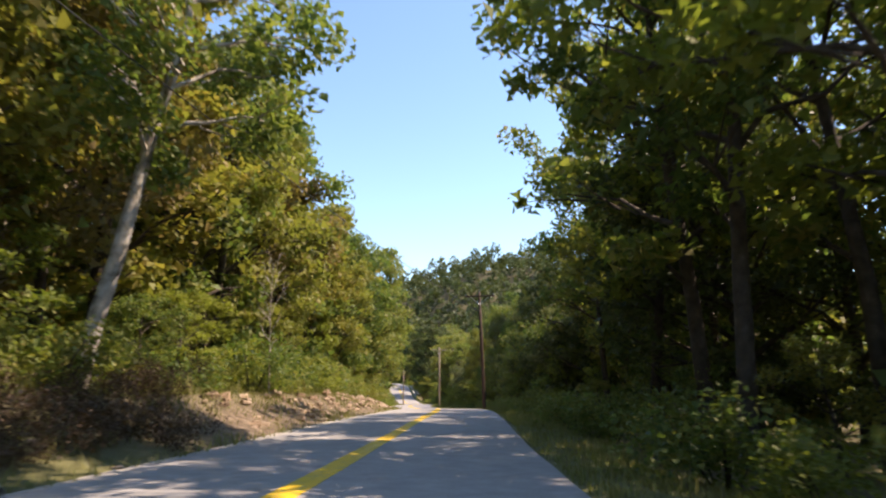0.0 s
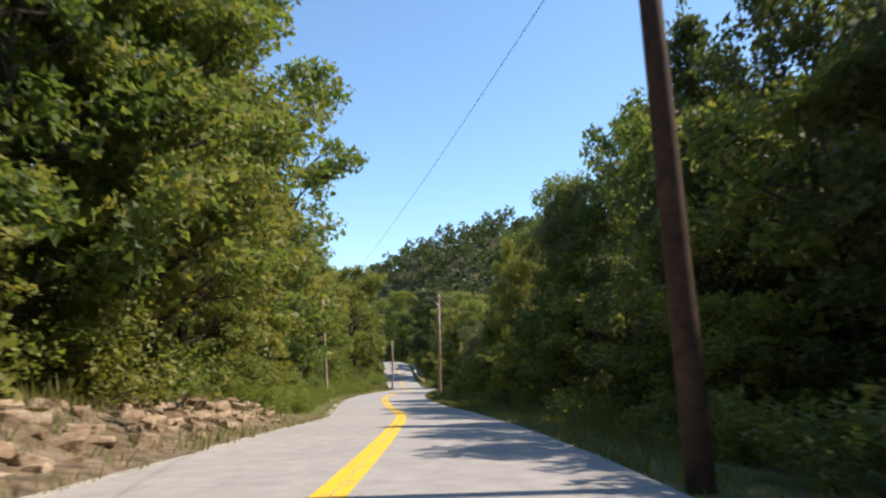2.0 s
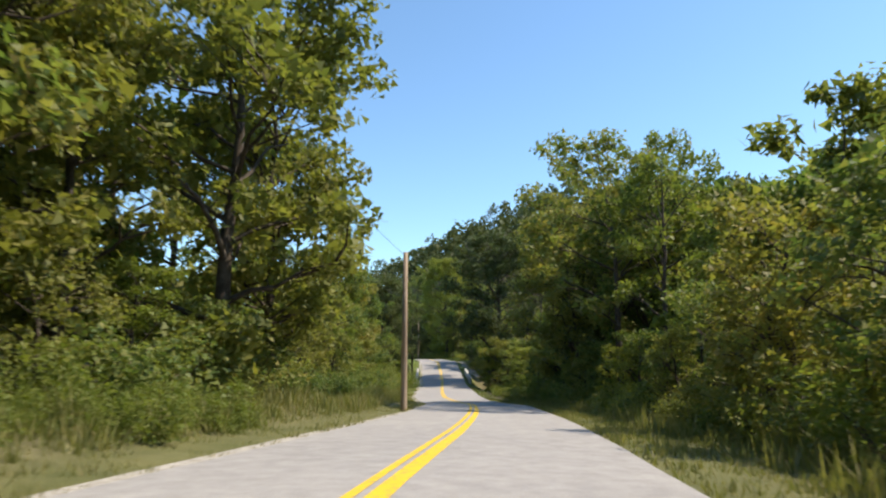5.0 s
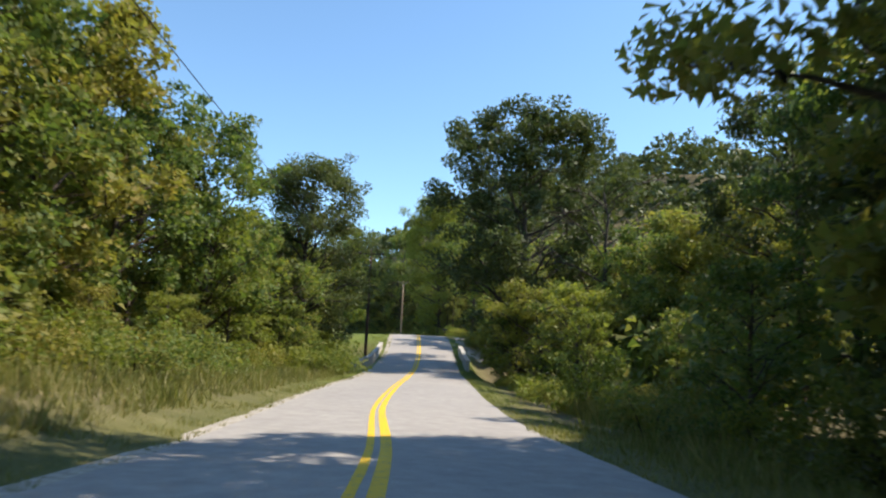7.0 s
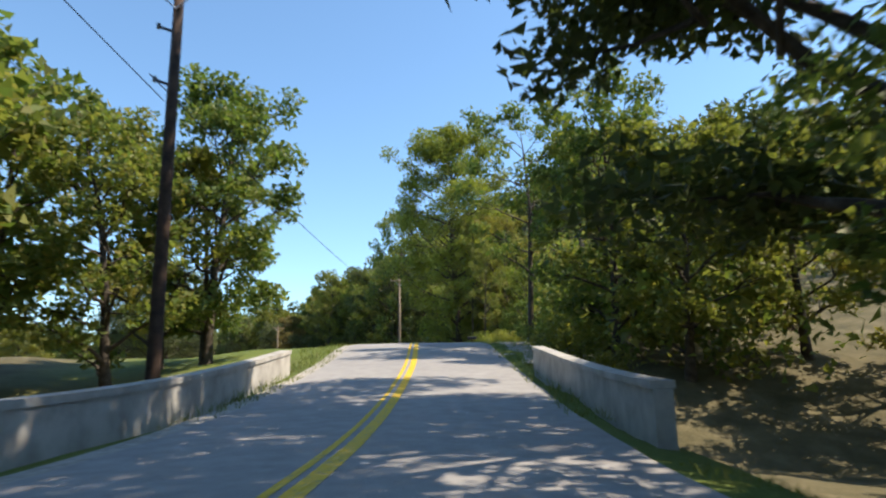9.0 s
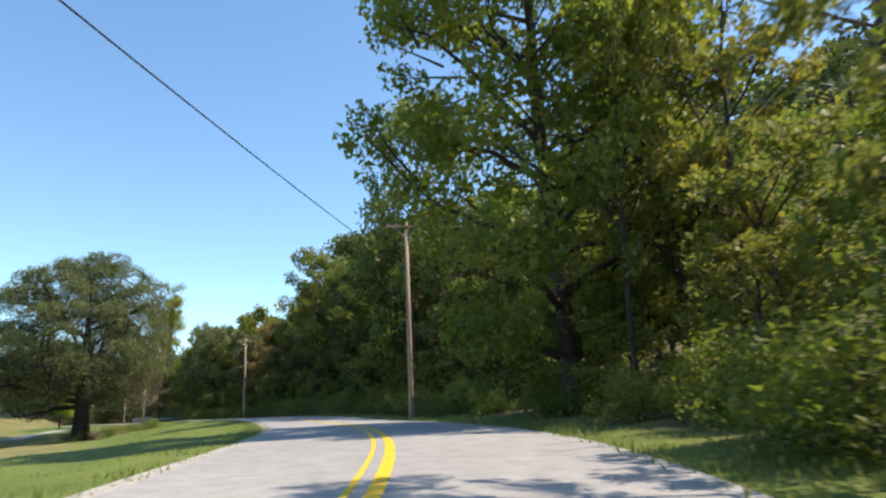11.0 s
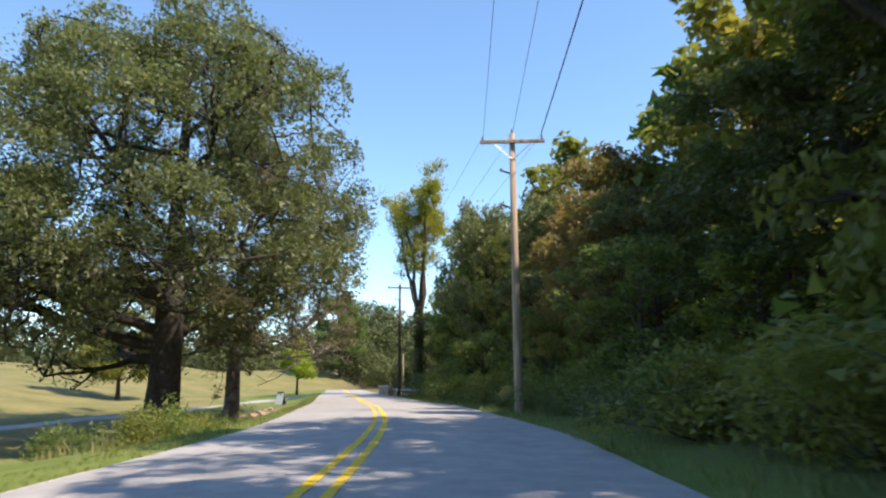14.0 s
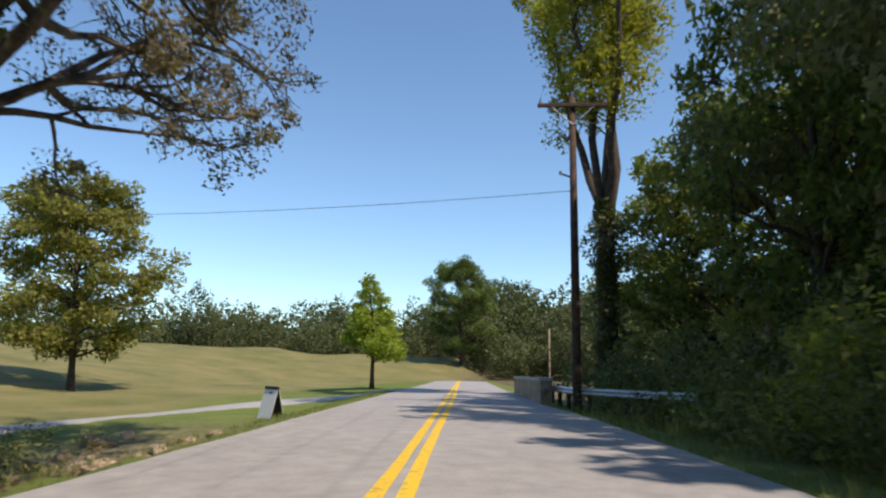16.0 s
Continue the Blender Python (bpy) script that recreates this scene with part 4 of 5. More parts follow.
DEAD[0].plant(-11.6, 17.0, 6.0, 2.1, 0.9, 0.04)
TRUNKY[1].plant(6.1, 13.5, 18, 1.0, 0.9)
DEAD[1].plant(-3.5, 290.0, 21, 0.3, 1.0)
DEAD[1].plant(0.5, 286.0, 19, 2.3, 1.0)
DEAD[1].plant(-1.0, 278.0, 19, 4.0, 0.9)
YTREE[0].plant(-96.2, 381.3, 27, 0.8, 1.05)
MAPLE[0].plant(-122.3, 385.5, 9.5, 0.3, 1.0)
LONE[0].plant(-184.0, 450.0, 21, 0.4, 0.95, label="large rounded tree standing at the field's edge")
MID[3].plant(-92.5, 333.0, 11, 0.4, 1.2, label="pale green tree standing beside the creek")
LONE[1].plant(-133.7, 366.0, 16, 0.4, 1.0, label="round tree standing alone in the mown field")


def undergrowth(name, label, bands, mat, seed):
    """Tangled low growth deep under the trees."""
    r = np.random.default_rng(seed)
    vs = []
    for s0, s1, side, u0, u1, n, h0, h1 in bands:
        s, u = r.uniform(s0, s1, n), side * r.uniform(u0, u1, n)
        x = np.interp(s, ST, LINE[:, 0]) + np.interp(s, ST, NOR[:, 0]) * u
        y = np.interp(s, ST, LINE[:, 1]) + np.interp(s, ST, NOR[:, 1]) * u
        z, H = ground(x, y), r.uniform(h0, h1, n)
        d = r.normal(size=(n, 260, 3))
        d /= np.linalg.norm(d, axis=2)[:, :, None]
        rad = r.random((n, 260, 1)) ** 0.4
        R = H * r.uniform(0.35, 0.6, n)
        vs.append((np.stack([x, y, z + H * 0.5], 1)[:, None] + d * rad * np.stack([R, R, H * 0.5], 1)[:, None]).reshape(-1, 3))
    pos = np.vstack(vs)
    v, f = leaf_cloud(pos, 0.3 * r.lognormal(0, 0.3, len(pos)), r)
    tagged(new(name, mesh_of(name, v, f, mat)), label, "undergrowth", kind="stuff")


undergrowth("undergrowth", "tangled green undergrowth beneath the roadside trees",
            [(-30, 90, -1, 11, 16, 70, 3, 7), (90, 214, -1, 11, 16, 80, 3, 7), (-30, 75, 1, 10, 22, 70, 2, 5), (75, 216, 1, 10, 18, 100, 2.5, 5),
             (252, 396, 1, 9.5, 22, 130, 2.5, 6), (240, 262, 1, 9, 15, 25, 3, 6)], LEAF, 9)


# ---- the great oak and its smaller neighbour ----
def oak_meshes(seed, H, R, leaves, leaf, first, low, clear, pads=0, lift=0.05, tuft=1.0, share=1.0, reach=0.63):
    """A broad old oak: a stout trunk that soon divides into heavy, crooked limbs."""
    rg = np.random.default_rng(seed)
    wood, tips = Soup(), []
    wood.add(*tube([(0, 0, -0.5), (0, 0, 0.3), (0.1, 0.05, H * 0.12), (0, 0.1, H * 0.26), (0.2, 0, H * 0.45), (0, 0.3, H * 0.7), (0.2, 0.1, H * 0.92)],
                   [H * 0.05, H * 0.04, H * 0.034, H * 0.03, H * 0.02, H * 0.011, 0.03], 12))

    def grow(p, d, length, r, level):
        pts, q, dd = [p], p, d
        for k in range(5):
            dd = dd + rg.normal(size=3) * 0.22 + np.array([0, 0, 0.06])
            dd = dd / np.linalg.norm(dd)
            q = q + dd * length / 5
            if pads:                             # limbs keep inside the domed crown
                e = (q[0] ** 2 + q[1] ** 2) / (R * 0.9) ** 2 + ((q[2] - H * 0.5) / (H * 0.46)) ** 2
                q = q if e < 1 else np.array([0, 0, H * 0.5]) + (q - np.array([0, 0, H * 0.5])) / math.sqrt(e)
            pts.append(q)
        wood.add(*tube(pts, np.linspace(r, r * 0.35, 6), 6 if level < 2 else 4))
        if level >= 1:
            tips.append(pts[3])
        tips.append(pts[-1])
        if level < 3:
            for k in range(5 if level == 0 else 4):
                i = rg.integers(2, 6)
                nd = dd + rg.normal(size=3) * 0.75
                nd[2] *= 0.7
                grow(pts[i], nd / np.linalg.norm(nd), length * rg.uniform(0.42, 0.62), r * 0.5, level + 1)
    for i in range(17):
        z0 = H * (first + (0.86 - first) * (i / 17) ** 1.1)
        a = i * 2.4 + rg.random() * 0.6
        if i in low:
            z0, a = H * 0.17 + i * 0.7, low[i]
        k = (z0 / H - 0.5) / 0.52
        ln = R * math.sqrt(max(0.1, 1 - k * k)) * rg.uniform(0.58, 0.72)
        ln *= 1.3 if i in low else 1.0
        up = lift + 1.1 * max(0.0, z0 / H - 0.3) + (1.6 if i > 13 else 0.0)
        grow(np.array([0.1, 0.1, z0]), np.array([math.cos(a), math.sin(a), up]) / math.hypot(1, up), ln, H * 0.016 * (1.15 - z0 / H), 0)
    C = np.array(tips)
    C = C[rg.random(len(C)) < share]
    n1 = int(leaves * (0.2 if pads else 1.0))
    pk = rg.integers(0, len(C), n1)
    dirs = rg.normal(size=(n1, 3))
    dirs /= np.linalg.norm(dirs, axis=1)[:, None]
    cr = rg.uniform(0.5, 1.25, len(C)) * (0.55 + R * 0.04) * tuft
    pos = C[pk] + dirs * rg.random((n1, 1)) ** 0.5 * cr[pk, None] * np.array([1, 1, 0.75])
    # flat boughs of leaves that round the crown off, each on a branch of its own
    if pads:
        P = []
        while len(P) < pads:
            d = rg.normal(size=3)
            d /= np.linalg.norm(d)
            q = np.array([0, 0, H * 0.53]) + d * np.array([R * 0.88, R * 0.88, H * 0.43]) * rg.uniform(0.6, 1.0)
            if q[2] > H * 0.17 and all(np.linalg.norm((q - o) * (1, 1, 1.5)) > 2.3 for o in P):
                P.append(q)
                near = C[np.argmin(np.linalg.norm(C * np.array([0.93, 0.93, 1]) - q, axis=1))]
                wood.add(*tube([near, (near + q) / 2 + rg.normal(size=3) * 0.2, q], [0.06, 0.045, 0.015], 4))
        P = np.array(P)
        rp = rg.uniform(1.3, 2.3, pads)
        wp = rp ** 2 * rg.uniform(0.3, 1.3, pads)
        pk = rg.choice(pads, leaves - n1, p=wp / wp.sum())
        d = rg.normal(size=(len(pk), 3))
        d /= np.linalg.norm(d, axis=1)[:, None]
        d[:, 2] = np.where(rg.random(len(pk)) < 0.55, abs(d[:, 2]), d[:, 2])
        lump = 1 + 0.28 * np.sin(d[:, 0] * 5 + pk) * np.cos(d[:, 1] * 5 + pk * 2)
        pos = np.vstack([pos, P[pk] + d * (rp[pk] * lump * rg.uniform(0.6, 1.05, len(pk)))[:, None] * np.array([1, 1, 0.85])])
    side = pos[:, 0] * math.cos(clear[0]) + pos[:, 1] * math.sin(clear[0])
    pos = pos[(pos[:, 2] > H * 0.1) & ((pos[:, 2] > clear[1]) | (side < 4.0)) & (side < R * reach)]
    if pads:
        pos = pos[(pos @ np.array([math.cos(clear[0]), math.sin(clear[0]), 0]) < 3.5) | (rg.random(len(pos)) < 0.8)]
        pos = pos[(pos[:, 0] ** 2 + pos[:, 1] ** 2) / (R * 1.02) ** 2 + ((pos[:, 2] - H * 0.5) / (H * 0.51)) ** 2 < 1.0]
    v, f = leaf_cloud(pos, leaf * rg.lognormal(0, 0.3, len(pos)), rg)
    return wood.mesh("trunk", SHADED_OAK_BARK if pads else LIT_OAK_BARK, True), v, f


def plant_oak(name, label, x, y, H, R, leaves, leaf, mat, seed, first, low, clear, pads=0, lift=0.05, tuft=1.0, share=1.0, reach=0.63):
    t, v, f = oak_meshes(seed, H, R, leaves, leaf, first, low, clear, pads, lift, tuft, share, reach)
    ob = thing(name, label, "tree", at=Matrix.Translation((x, y, gz(x, y) - 0.05)) )
    under("trunk", t, ob)
    under("crown", mesh_of("crown", v, f, mat), ob)


plant_oak("oak_tree", "huge spreading dark green oak on the lawn", -84.8, 345.2, 26.4, 14.2, 210000, 0.17, LEAF_OAK, 3, 0.2, {0: 2.9, 1: 3.6, 2: 4.6, 3: 2.3, 4: 5.6, 5: 3.5, 8: 3.9}, (0.52, 4.6), 130, reach=0.74)
plant_oak("oak_tree", "smaller browning oak leaning over the creek bank", -90.9, 353.9, 16.5, 14.5, 110000, 0.1, LEAF_BROWN, 8, 0.33, {}, (0.8, 5.5), 0, 0.42, 0.5, 0.42)

# ---- wires ----
wire((4.4, 54.5, 7.2), (-10.8, 107.4, 3.9), 0.9, 0.008)
wire((-10.8, 107.4, 3.9), (-8.95, 152.0, 0.7), 0.6, 0.008)
wire((3.05, 54.4, 5.8), (-11.5, -5.0, 9.8), 0.8, 0.016)
wire((-9.0, 152.0, -0.4), (-19.1, 228.8, -0.9), 0.5, 0.012)
wire((-19.5, 228.8, -0.2), (-27.2, 300.2, 4.0), 0.9, 0.016)
for du in (-1.1, 0.0, 1.1):
    wire((-26.9 + du * 0.94, 300.4 + du * 0.34, 6.65), (-60.4 + du * 0.81, 345.2 + du * 0.58, 5.15), 0.5, 0.02 if du > 0.5 else 0.008)
    wire((-60.4 + du * 0.81, 345.2 + du * 0.58, 5.15), (-91.0 + du * 0.7, 372.4 + du * 0.72, 4.95), 0.5, 0.006)
wire((-91.0, 372.4, 1.6), (-140.0, 345.0, 6.0), 1.2)


# ---- far woods ----
def far_woods(name, label, boxes, leaves, size, seed, gap, mat, low=-0.55, tall=(11, 17), between=(26, 999), ring=(0, 9999)):
    """Many crowns on the land away from the road, too many to count."""
    r = np.random.default_rng(seed)
    vs, n = [], 0
    for x0, x1, y0, y1 in boxes:
        gx_, gy_ = np.meshgrid(np.arange(x0, x1, gap), np.arange(y0, y1, gap))
        px = gx_.ravel() + r.uniform(-0.45, 0.45, gx_.size) * gap
        py = gy_.ravel() + r.uniform(-0.45, 0.45, gx_.size) * gap
        s, u, _ = road_coords(px, py)
        away = np.where(u > 0, u, -u + 6)
        keep = (away > between[0]) & (away <= between[1]) & ((field_mask(px, py) < 0.05) | (u > 0) | (s < 240)) & ~((s > 238) & (u < 0) & (u > -60) & (s < 400))
        keep &= (s < 396) | (np.abs(u) > 45)
        rr = np.hypot(px + 130, (py - 370) / 1.15)
        keep &= (rr >= ring[0]) & (rr < ring[1])
        px, py = px[keep], py[keep]
        pz = ground(px, py)
        m = len(px)
        H, R = r.uniform(*tall, m) * (0.8 + 0.35 * np.sin(px * 0.11 + 2 * np.sin(py * 0.08))), r.uniform(3.2, 5.0, m)
        d = r.normal(size=(m, leaves, 3))
        d /= np.linalg.norm(d, axis=2)[:, :, None]
        d[:, :, 2] = np.where(d[:, :, 2] < low, -d[:, :, 2], d[:, :, 2])
        lump = 1 + 0.22 * np.sin(d[:, :, :1] * 5 + r.random((m, 1, 1)) * 6) * np.cos(d[:, :, 1:2] * 4 + d[:, :, 2:] * 5)
        c = np.stack([px, py, pz + H * 0.55], 1)[:, None] + d * lump * np.stack([R, R, H * 0.46], 1)[:, None] * r.uniform(0.8, 1.0, (m, leaves, 1))
        vs.append(c.reshape(-1, 3))
    pos = np.vstack(vs)
    v, f = leaf_cloud(pos, size * r.lognormal(0, 0.3, len(pos)), r)
    tagged(new(name, mesh_of(name, v, f, mat)), label, "woods", kind="stuff")


far_woods("far_woods", "dense green woods covering the hills behind the road", [(-150, 130, -60, 260), (-130, 150, 260, 560)], 85, 1.6, 4, 8.5, LEAF_FAR, between=(62, 999))
far_woods("hillside_woods", "green woods on the slopes close behind the road", [(-150, 130, -60, 260), (-130, 150, 260, 460)], 420, 0.62, 14, 8.0, LEAF, -0.8, (8, 14), (27, 62))
far_woods("distant_woods", "dark woods beyond the mown field", [(-300, -130, 200, 330)], 90, 1.5, 16, 8.0, LEAF_FAR)
far_woods("field_edge_woods", "dark green wood along the far edge of the field", [(-300, -130, 330, 560)], 1500, 0.42, 6, 6.5, LEAF_FAR, -0.95, (10, 18), ring=(0, 127))
far_woods("field_back_woods", "green wood behind the far edge of the field", [(-300, -130, 330, 560)], 380, 0.8, 26, 7.5, LEAF_FAR, -0.95, (11, 19), ring=(127, 999))


# ---- grass and weeds ----
def blades(name, label, bands, mat, seed):
    r = np.random.default_rng(seed)
    vs = []
    for s0, s1, side, d0, d1, per, h0, h1 in bands:
        n = int((s1 - s0) * (d1 - d0) * per)
        s = r.uniform(s0, s1, n)
        d = d0 + (d1 - d0) * r.random(n)
        u = np.where(side < 0, -LEFT - d, RIGHT + d)
        x = np.interp(s, ST, LINE[:, 0]) + np.interp(s, ST, NOR[:, 0]) * u
        y = np.interp(s, ST, LINE[:, 1]) + np.interp(s, ST, NOR[:, 1]) * u
        z = ground(x, y)
        tuft = 0.65 + 0.6 * (np.sin(x * 2.1 + np.sin(y * 1.3) * 2) * np.sin(y * 1.7 + x * 0.6))
        h = r.uniform(h0, h1, n) * np.clip(tuft, 0.3, 1.3)
        a = r.random(n) * 6.28
        w = h * 0.035 + 0.008
        lean = r.normal(size=(n, 2)) * 0.3 * h[:, None]
        b0 = np.stack([x, y, z - 0.02], 1)
        sd = np.stack([np.cos(a) * w, np.sin(a) * w, np.zeros(n)], 1)
        vs.append(np.stack([b0 - sd, b0 + sd, b0 + np.stack([lean[:, 0], lean[:, 1], h], 1)], 1).reshape(-1, 3))
    v = np.vstack(vs)
    tagged(new(name, mesh_of(name, v, np.arange(len(v)).reshape(-1, 3), mat)), label, "grass", kind="stuff")


blades("verge_grass", "green and straw-coloured grass along the road's edges",
       [(228, 250, -1, 0.05, 2.5, 50, 0.08, 0.3), (184, 224, 1, 0.55, 4.5, 70, 0.05, 0.17),
        (228, 338, 1, 0.05, 2.2, 60, 0.08, 0.3), (338, 400, 1, 0.5, 2.4, 60, 0.08, 0.3), (250, 372, -1, 0.03, 1.2, 60, 0.05, 0.16), (250, 345, -1, 1.2, 9.0, 45, 0.04, 0.09),
        (345, 420, -1, 0.25, 2.4, 60, 0.05, 0.14)], GRASS, 1)
blades("dry_verge_grass", "dry straw-coloured grass along the road's edges",
       [(-10, 184, 1, 0.05, 2.4, 120, 0.08, 0.28), (184, 224, 1, 0.55, 1.2, 60, 0.06, 0.16), (70, 216, -1, 0.05, 2.2, 110, 0.06, 0.22), (-8, 72, -1, 0.1, 3.6, 45, 0.1, 0.4)], WEEDS, 5)
blades("tall_weeds", "tall dry weeds and goldenrod beside the road",
       [(75, 216, -1, 1.6, 5.5, 95, 0.25, 0.75), (-10, 75, -1, 3.2, 5.5, 70, 0.25, 0.7), (60, 186, 1, 1.8, 4.5, 80, 0.25, 0.75), (186, 222, 1, 3.6, 8.5, 75, 0.35, 1.0),
        (380, 396, 1, 1.5, 4.0, 26, 0.3, 0.8), (352, 378, -1, 2.4, 7.0, 20, 0.2, 0.6)], WEEDS, 2)


# ---- rock ledge in the cut bank ----
def rock_mesh(seed):
    """A broken limestone block: an uneven hull."""
    r = np.random.default_rng(seed)
    bm = bmesh.new()
    for sx, sy, sz in ((a, d, e) for a in (-0.5, 0.5) for d in (-0.36, 0.36) for e in (-0.24, 0.24)):
        for k in range(2):
            bm.verts.new(np.array([sx, sy, sz]) * r.uniform(0.5, 1.15, 3))
    bmesh.ops.convex_hull(bm, input=bm.verts[:])
    bmesh.ops.delete(bm, geom=[v for v in bm.verts if not v.link_faces], context="VERTS")
    me = bpy.data.meshes.new("rock")
    bm.to_mesh(me)
    bm.free()
    me.materials.append(ROCK)
    return me


ROCKS = [rock_mesh(k) for k in range(8)]


def rock_heap(name, label, bands, seed):
    ob = thing(name, label, "rocks", kind="structure")
    r = np.random.default_rng(seed)
    for s0, s1, d0, d1, n, a, b0 in bands:
        for k in range(n):
            s, d = r.uniform(s0, s1), d0 + (d1 - d0) * r.random()
            x, y = on_road(s, -LEFT - d)
            size = r.uniform(a, b0) * (0.6 + 0.8 * r.random() ** 2)
            rk = new("rock", ROCKS[r.integers(0, 8)])
            rk.parent = ob
            rk.matrix_basis = Matrix.Translation((x, y, gz(x, y) + size * 0.12)) @ Euler((r.normal() * 0.25, r.normal() * 0.25, r.random() * 6.28)).to_matrix().to_4x4() @ Matrix.Diagonal((size, size, size * 0.9, 1))
    return ob


ledge = rock_heap("rock_ledge", "broken tan limestone blocks in layers along the roadside cut bank", [(-4, 76, 0.4, 3.0, 90, 0.12, 0.4)], 3)
r = np.random.default_rng(12)
for course, d in enumerate((1.15, 1.55, 1.95, 2.4, 2.9)):      # courses of slabs stepping up the bank
    s = 19.0 + course * 0.4
    while s < 74:
        size = r.uniform(0.22, 0.62) * (1.35 if r.random() < 0.1 else 0.9)
        if r.random() < (0.5 if s > 44 else 0.4 if s > 27 else 0.15):
            x, y = on_road(s, -LEFT - d - r.uniform(-0.12, 0.2))
            hd = math.atan2(on_road(s + 1)[1] - on_road(s)[1], on_road(s + 1)[0] - on_road(s)[0])
            rk = new("rock", ROCKS[r.integers(0, 8)])
            rk.parent = ledge
            rk.matrix_basis = Matrix.Translation((x, y, gz(x, y) + r.uniform(-0.06, 0.12))) @ Euler((r.normal() * 0.22, r.normal() * 0.2, hd + r.normal() * 0.6)).to_matrix().to_4x4() @ Matrix.Diagonal((size, size * 0.85, size * 0.62 + 0.1, 1))
        s += size * r.uniform(0.72, 1.15)
rock_heap("creek_stones", "pale stones on the bare creek bank", [(376, 397, 2.4, 7.5, 130, 0.25, 0.85)], 4)


# ---- bridges ----
def wall_along(name, label, side, pts, h, thick, mat, cap=None):
    """A low wall whose foot follows the points (s, u)."""
    ob = thing(name, label, "parapet", "bridge parapets")
    ss = np.linspace(pts[0][0], pts[-1][0], 14)
    prof = [(0, -2.5), (0, h), (thick, h), (thick, -2.5)]
    def strip(profile, nm, m):
        v, f, n = [], [], len(profile)
        for s in ss:
            u = np.interp(s, [p[0] for p in pts], [p[1] for p in pts])
            z = float(np.interp(s, ST, LINE[:, 2]))
            for du, dz in profile:
                x, y = on_road(s, u + side * du)
                v.append((x, y, z + dz))
        for i in range(len(ss) - 1):
            for k in range(n):
                f.append((i * n + k, i * n + (k + 1) % n, (i + 1) * n + (k + 1) % n, (i + 1) * n + k))
        f += [tuple(range(n)), tuple(range((len(ss) - 1) * n, len(ss) * n))]
        under(nm, mesh_of(nm, v, f, m), ob)
    strip(prof, "wall", mat)
    strip([(-0.04, h + 0.004), (-0.04, h + 0.12), (thick + 0.04, h + 0.12), (thick + 0.04, h + 0.004)], "coping", cap or mat)
    return ob


wall_along("bridge_parapet", "low pale concrete bridge parapet with a flared end", -1, [(221.6, -4.7), (223.4, -3.9), (238, -3.8)], 0.62, 0.3, CONCRETE)
wall_along("bridge_parapet", "low grey concrete bridge parapet in shade", 1, [(226, 4.4), (238, 4.2)], 0.6, 0.3, CONCRETE)
wall_along("stone_parapet", "low stone parapet beside the road", 1, [(400.5, 3.5), (412, 3.4)], 0.8, 0.45, ROCK, CONCRETE)


def guard_rail(points, label):
    """A steel rail on short posts through the places given."""
    ob = thing("guard_rail", label, "guard rail")
    p = spline(points, 0.3)
    prof = [(-0.02, 0.46), (0.03, 0.5), (-0.02, 0.56), (0.03, 0.62), (-0.02, 0.68), (-0.05, 0.68), (-0.05, 0.46)]
    t = np.gradient(p[:, :2], axis=0)
    t /= np.linalg.norm(t, axis=1)[:, None]
    v, f, n = [], [], len(prof)
    for q, d in zip(p, t):
        for a, z in prof:
            v.append((q[0] - d[1] * a, q[1] + d[0] * a, q[2] + z))
    for i in range(len(p) - 1):
        for k in range(n):
            f.append((i * n + k, i * n + (k + 1) % n, (i + 1) * n + (k + 1) % n, (i + 1) * n + k))
    under("rail", mesh_of("rail", v, f, STEEL), ob)
    for k in range(2, len(p), 7):
        part("post", bm_box(0.12, 0.12, 1.2, (p[k, 0] + t[k, 1] * 0.12, p[k, 1] - t[k, 0] * 0.12, p[k, 2] + 0.05), 0.01), DARK_WOOD, ob)


def fallen_log(points, r):
    v, f = tube(points, np.linspace(r, r * 0.6, len(points)), 8)
    tagged(new("fallen_log", mesh_of("fallen_log", v, f, PALE_BARK, True)), "pale fallen branch lying on the cut bank", "log")


fallen_log([(-4.9, 7.6, gz(-4.9, 7.6) + 0.08), (-5.6, 8.3, gz(-5.6, 8.3) + 0.16), (-6.4, 9.0, gz(-6.4, 9.0) + 0.1)], 0.07)
rail_pts = []
for s, u in ((392, 6.6), (395, 5.0), (398, 4.2), (402, 4.15), (408, 4.2)):
    x, y = on_road(s, u)
    rail_pts.append((x, y, float(np.interp(s, ST, LINE[:, 2])) - 0.05))
guard_rail(rail_pts, "pale steel guard rail curving away from the bridge end")


# ---- driveway, pull-off, small things ----
def lane(name, label, points, width, mat, kind="structure"):
    p = spline([(x, y, 0) for x, y in points], 0.8)
    t = np.gradient(p[:, :2], axis=0)
    t /= np.linalg.norm(t, axis=1)[:, None]
    r = np.random.default_rng(7)
    v, f = [], []
    for q, d in zip(p, t):
        w = width * 0.5 + r.normal() * 0.05
        row = [(q[0] - d[1] * a, q[1] + d[0] * a) for a in np.linspace(-w, w, 5)]
        zz = ground([a for a, _ in row], [b0 for _, b0 in row])
        v += [(a, b0, z + (0.05 if 0 < k < 4 else -0.04)) for k, ((a, b0), z) in enumerate(zip(row, zz))]
    for i in range(len(p) - 1):
        f += [(i * 5 + k, i * 5 + k + 1, i * 5 + k + 6, i * 5 + k + 5) for k in range(4)]
    return tagged(new(name, mesh_of(name, v, f, mat, True)), label, "driveway", kind=kind)


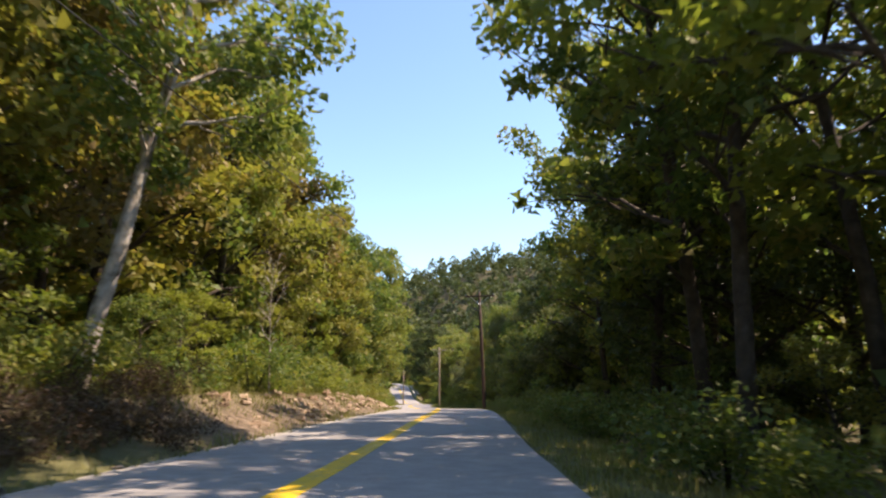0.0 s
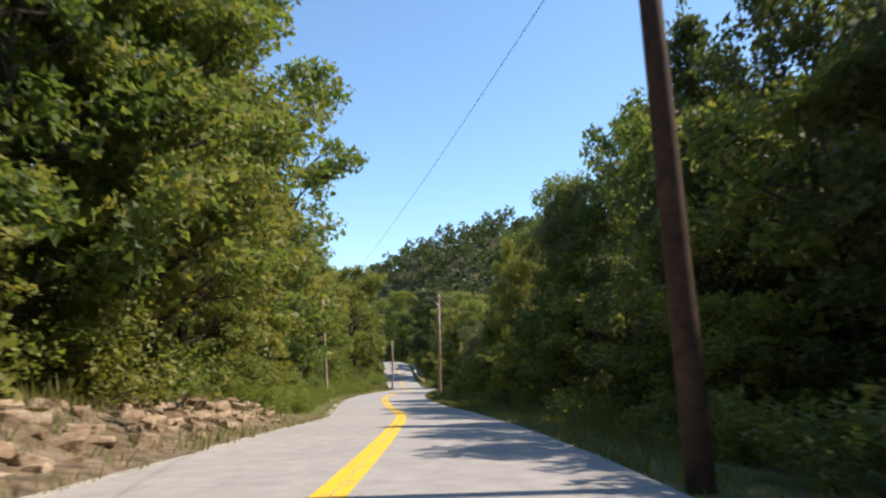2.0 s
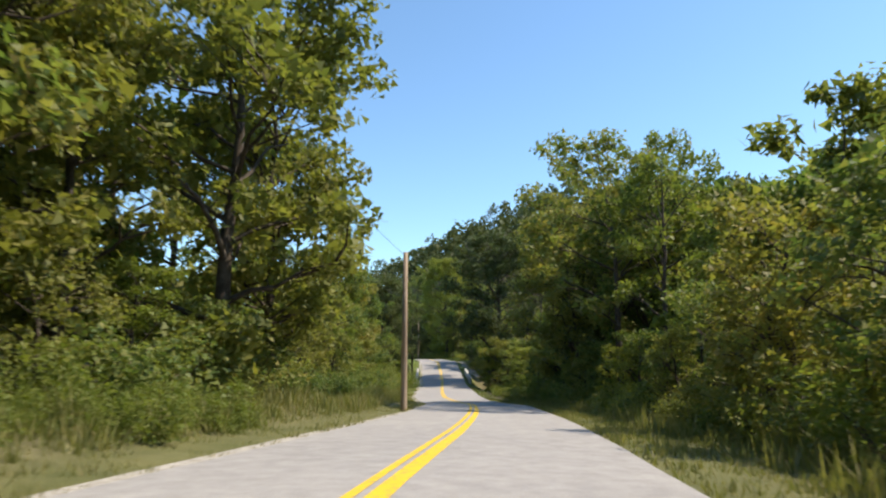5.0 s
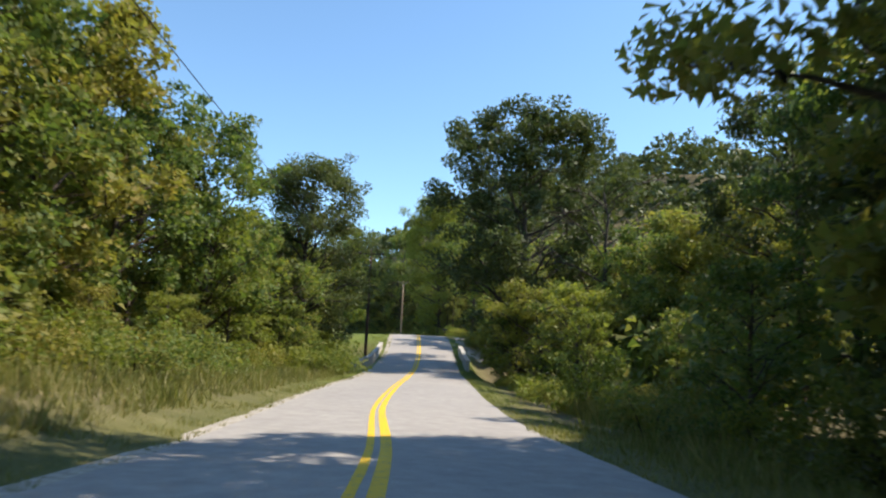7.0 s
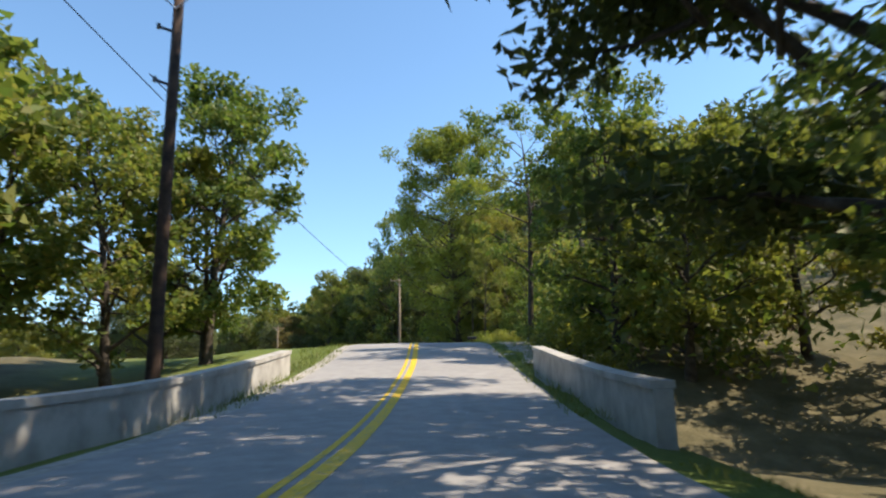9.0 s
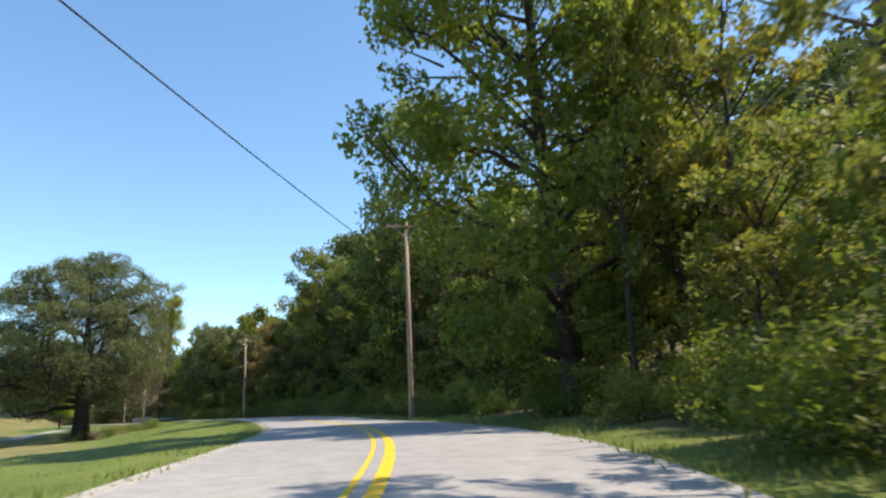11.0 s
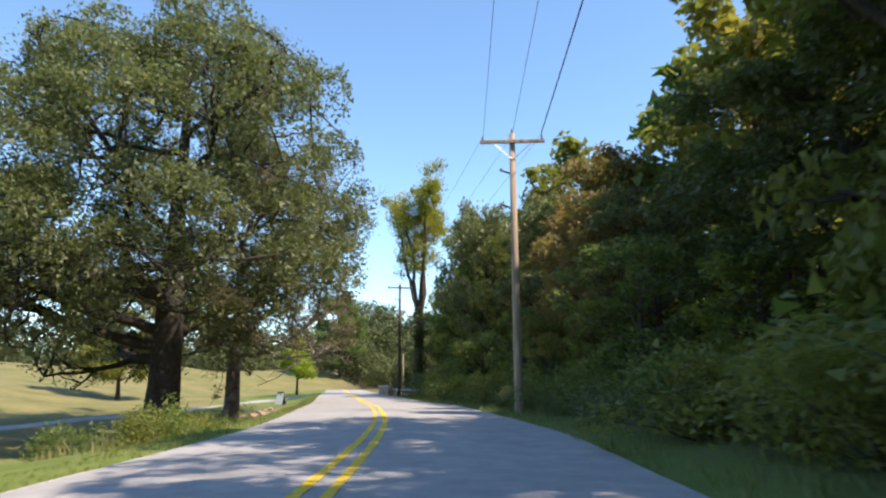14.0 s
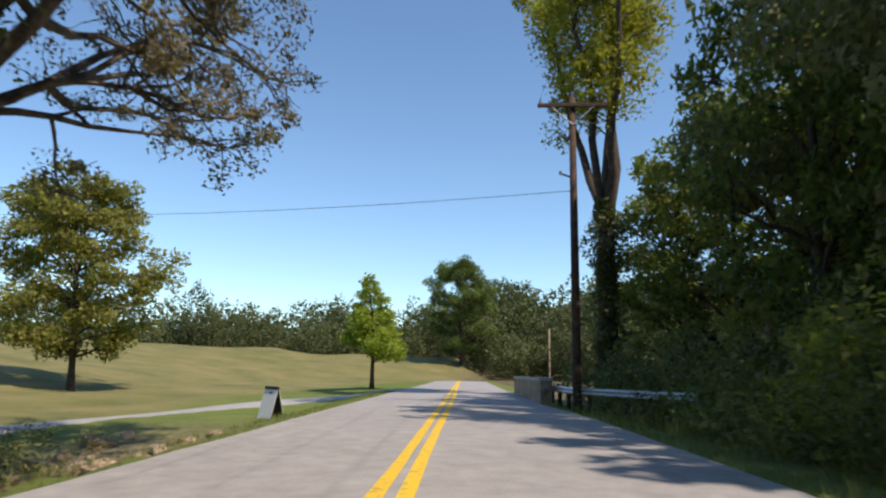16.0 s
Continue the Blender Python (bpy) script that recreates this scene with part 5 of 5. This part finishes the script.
lane("driveway", "pale grey driveway crossing the field beside the creek", [(-107.5, 383.0), (-112.5, 377.5), (-110.5, 369.5), (-105.5, 360), (-101.5, 348), (-101, 334), (-106, 318)], 3.6, ASPHALT)
lane("farm_track", "far pale track across the field", [(-176, 452), (-190, 460), (-215, 462)], 5.0, GRAVEL)
pull = [on_road(s, u) for s, u in ((240.5, 5.6), (245, 6.3), (250, 6.3), (254, 5.6))]
lane("gravel_pull_off", "pale gravel pull-off beside the road", pull, 4.6, GRAVEL)


def a_board(x, y, turn):
    """A folding pavement sign: two leaning boards with a white panel."""
    ob = thing("sandwich_board", "white sandwich-board sign with a black frame on the grass", "sign", at=Matrix.Translation((x, y, gz(x, y))) @ pose(0, 0, 0, 0, 0, turn))
    for sgn in (-1, 1):
        tilt = Matrix.Translation((0, sgn * 0.28, 0)) @ pose(0, 0, 0, sgn * 14)
        part("frame", bm_box(0.95, 0.05, 1.3, (0, 0, 0.66), 0.01, None), BLACK, ob).matrix_basis = tilt
        pn = part("panel", bm_box(0.94, 0.012, 1.28, (0, sgn * 0.033, 0.66), 0.0), WHITE, ob)
        pn.matrix_basis = tilt
        bar = part("lettering_bar", bm_box(0.14, 0.008, 0.07, (0.02, sgn * 0.046, 1.05), 0.0), BLACK, ob)
        bar.matrix_basis = tilt


a_board(-101.8, 366.9, 6)


def mailbox(x, y, turn):
    ob = thing("mailbox", "dark metal mailbox on a wooden post", "mailbox", at=Matrix.Translation((x, y, gz(x, y))) @ pose(0, 0, 0, 0, 0, turn))
    part("post", bm_box(0.1, 0.1, 1.3, (0, 0, 0.45), 0.008), DARK_WOOD, ob)
    bm = bmesh.new()
    prof = [(-0.11, 0)] + [(0.11 * -math.cos(a), 0.14 + 0.11 * math.sin(a)) for a in np.linspace(0, math.pi, 9)] + [(0.11, 0)]
    ends = [[bm.verts.new((px, yy, 1.1 + pz)) for px, pz in prof] for yy in (-0.3, 0.3)]
    for k in range(len(prof)):
        bm.faces.new((ends[0][k], ends[0][(k + 1) % len(prof)], ends[1][(k + 1) % len(prof)], ends[1][k]))
    bm.faces.new(ends[0][::-1]), bm.faces.new(ends[1])
    bmesh.ops.recalc_face_normals(bm, faces=bm.faces[:])
    box = part("box", bm, BLACK, ob)
    box.scale = (1.25, 1.2, 1.0)
    part("flag", bm_box(0.012, 0.2, 0.06, (0.12, -0.05, 1.3)), WHITE, ob)


x, y = on_road(268, 4.5)
mailbox(x, y, 75)
for x, y, H in ((-116, 404, 8.0), (-129, 415, 7.0)):
    utility_pole(x, y, H, 0.8, False, 0.12, label="bare slender wooden utility pole beside the road")
utility_pole(-208.5, 482.0, 9.5, 0.8, True)
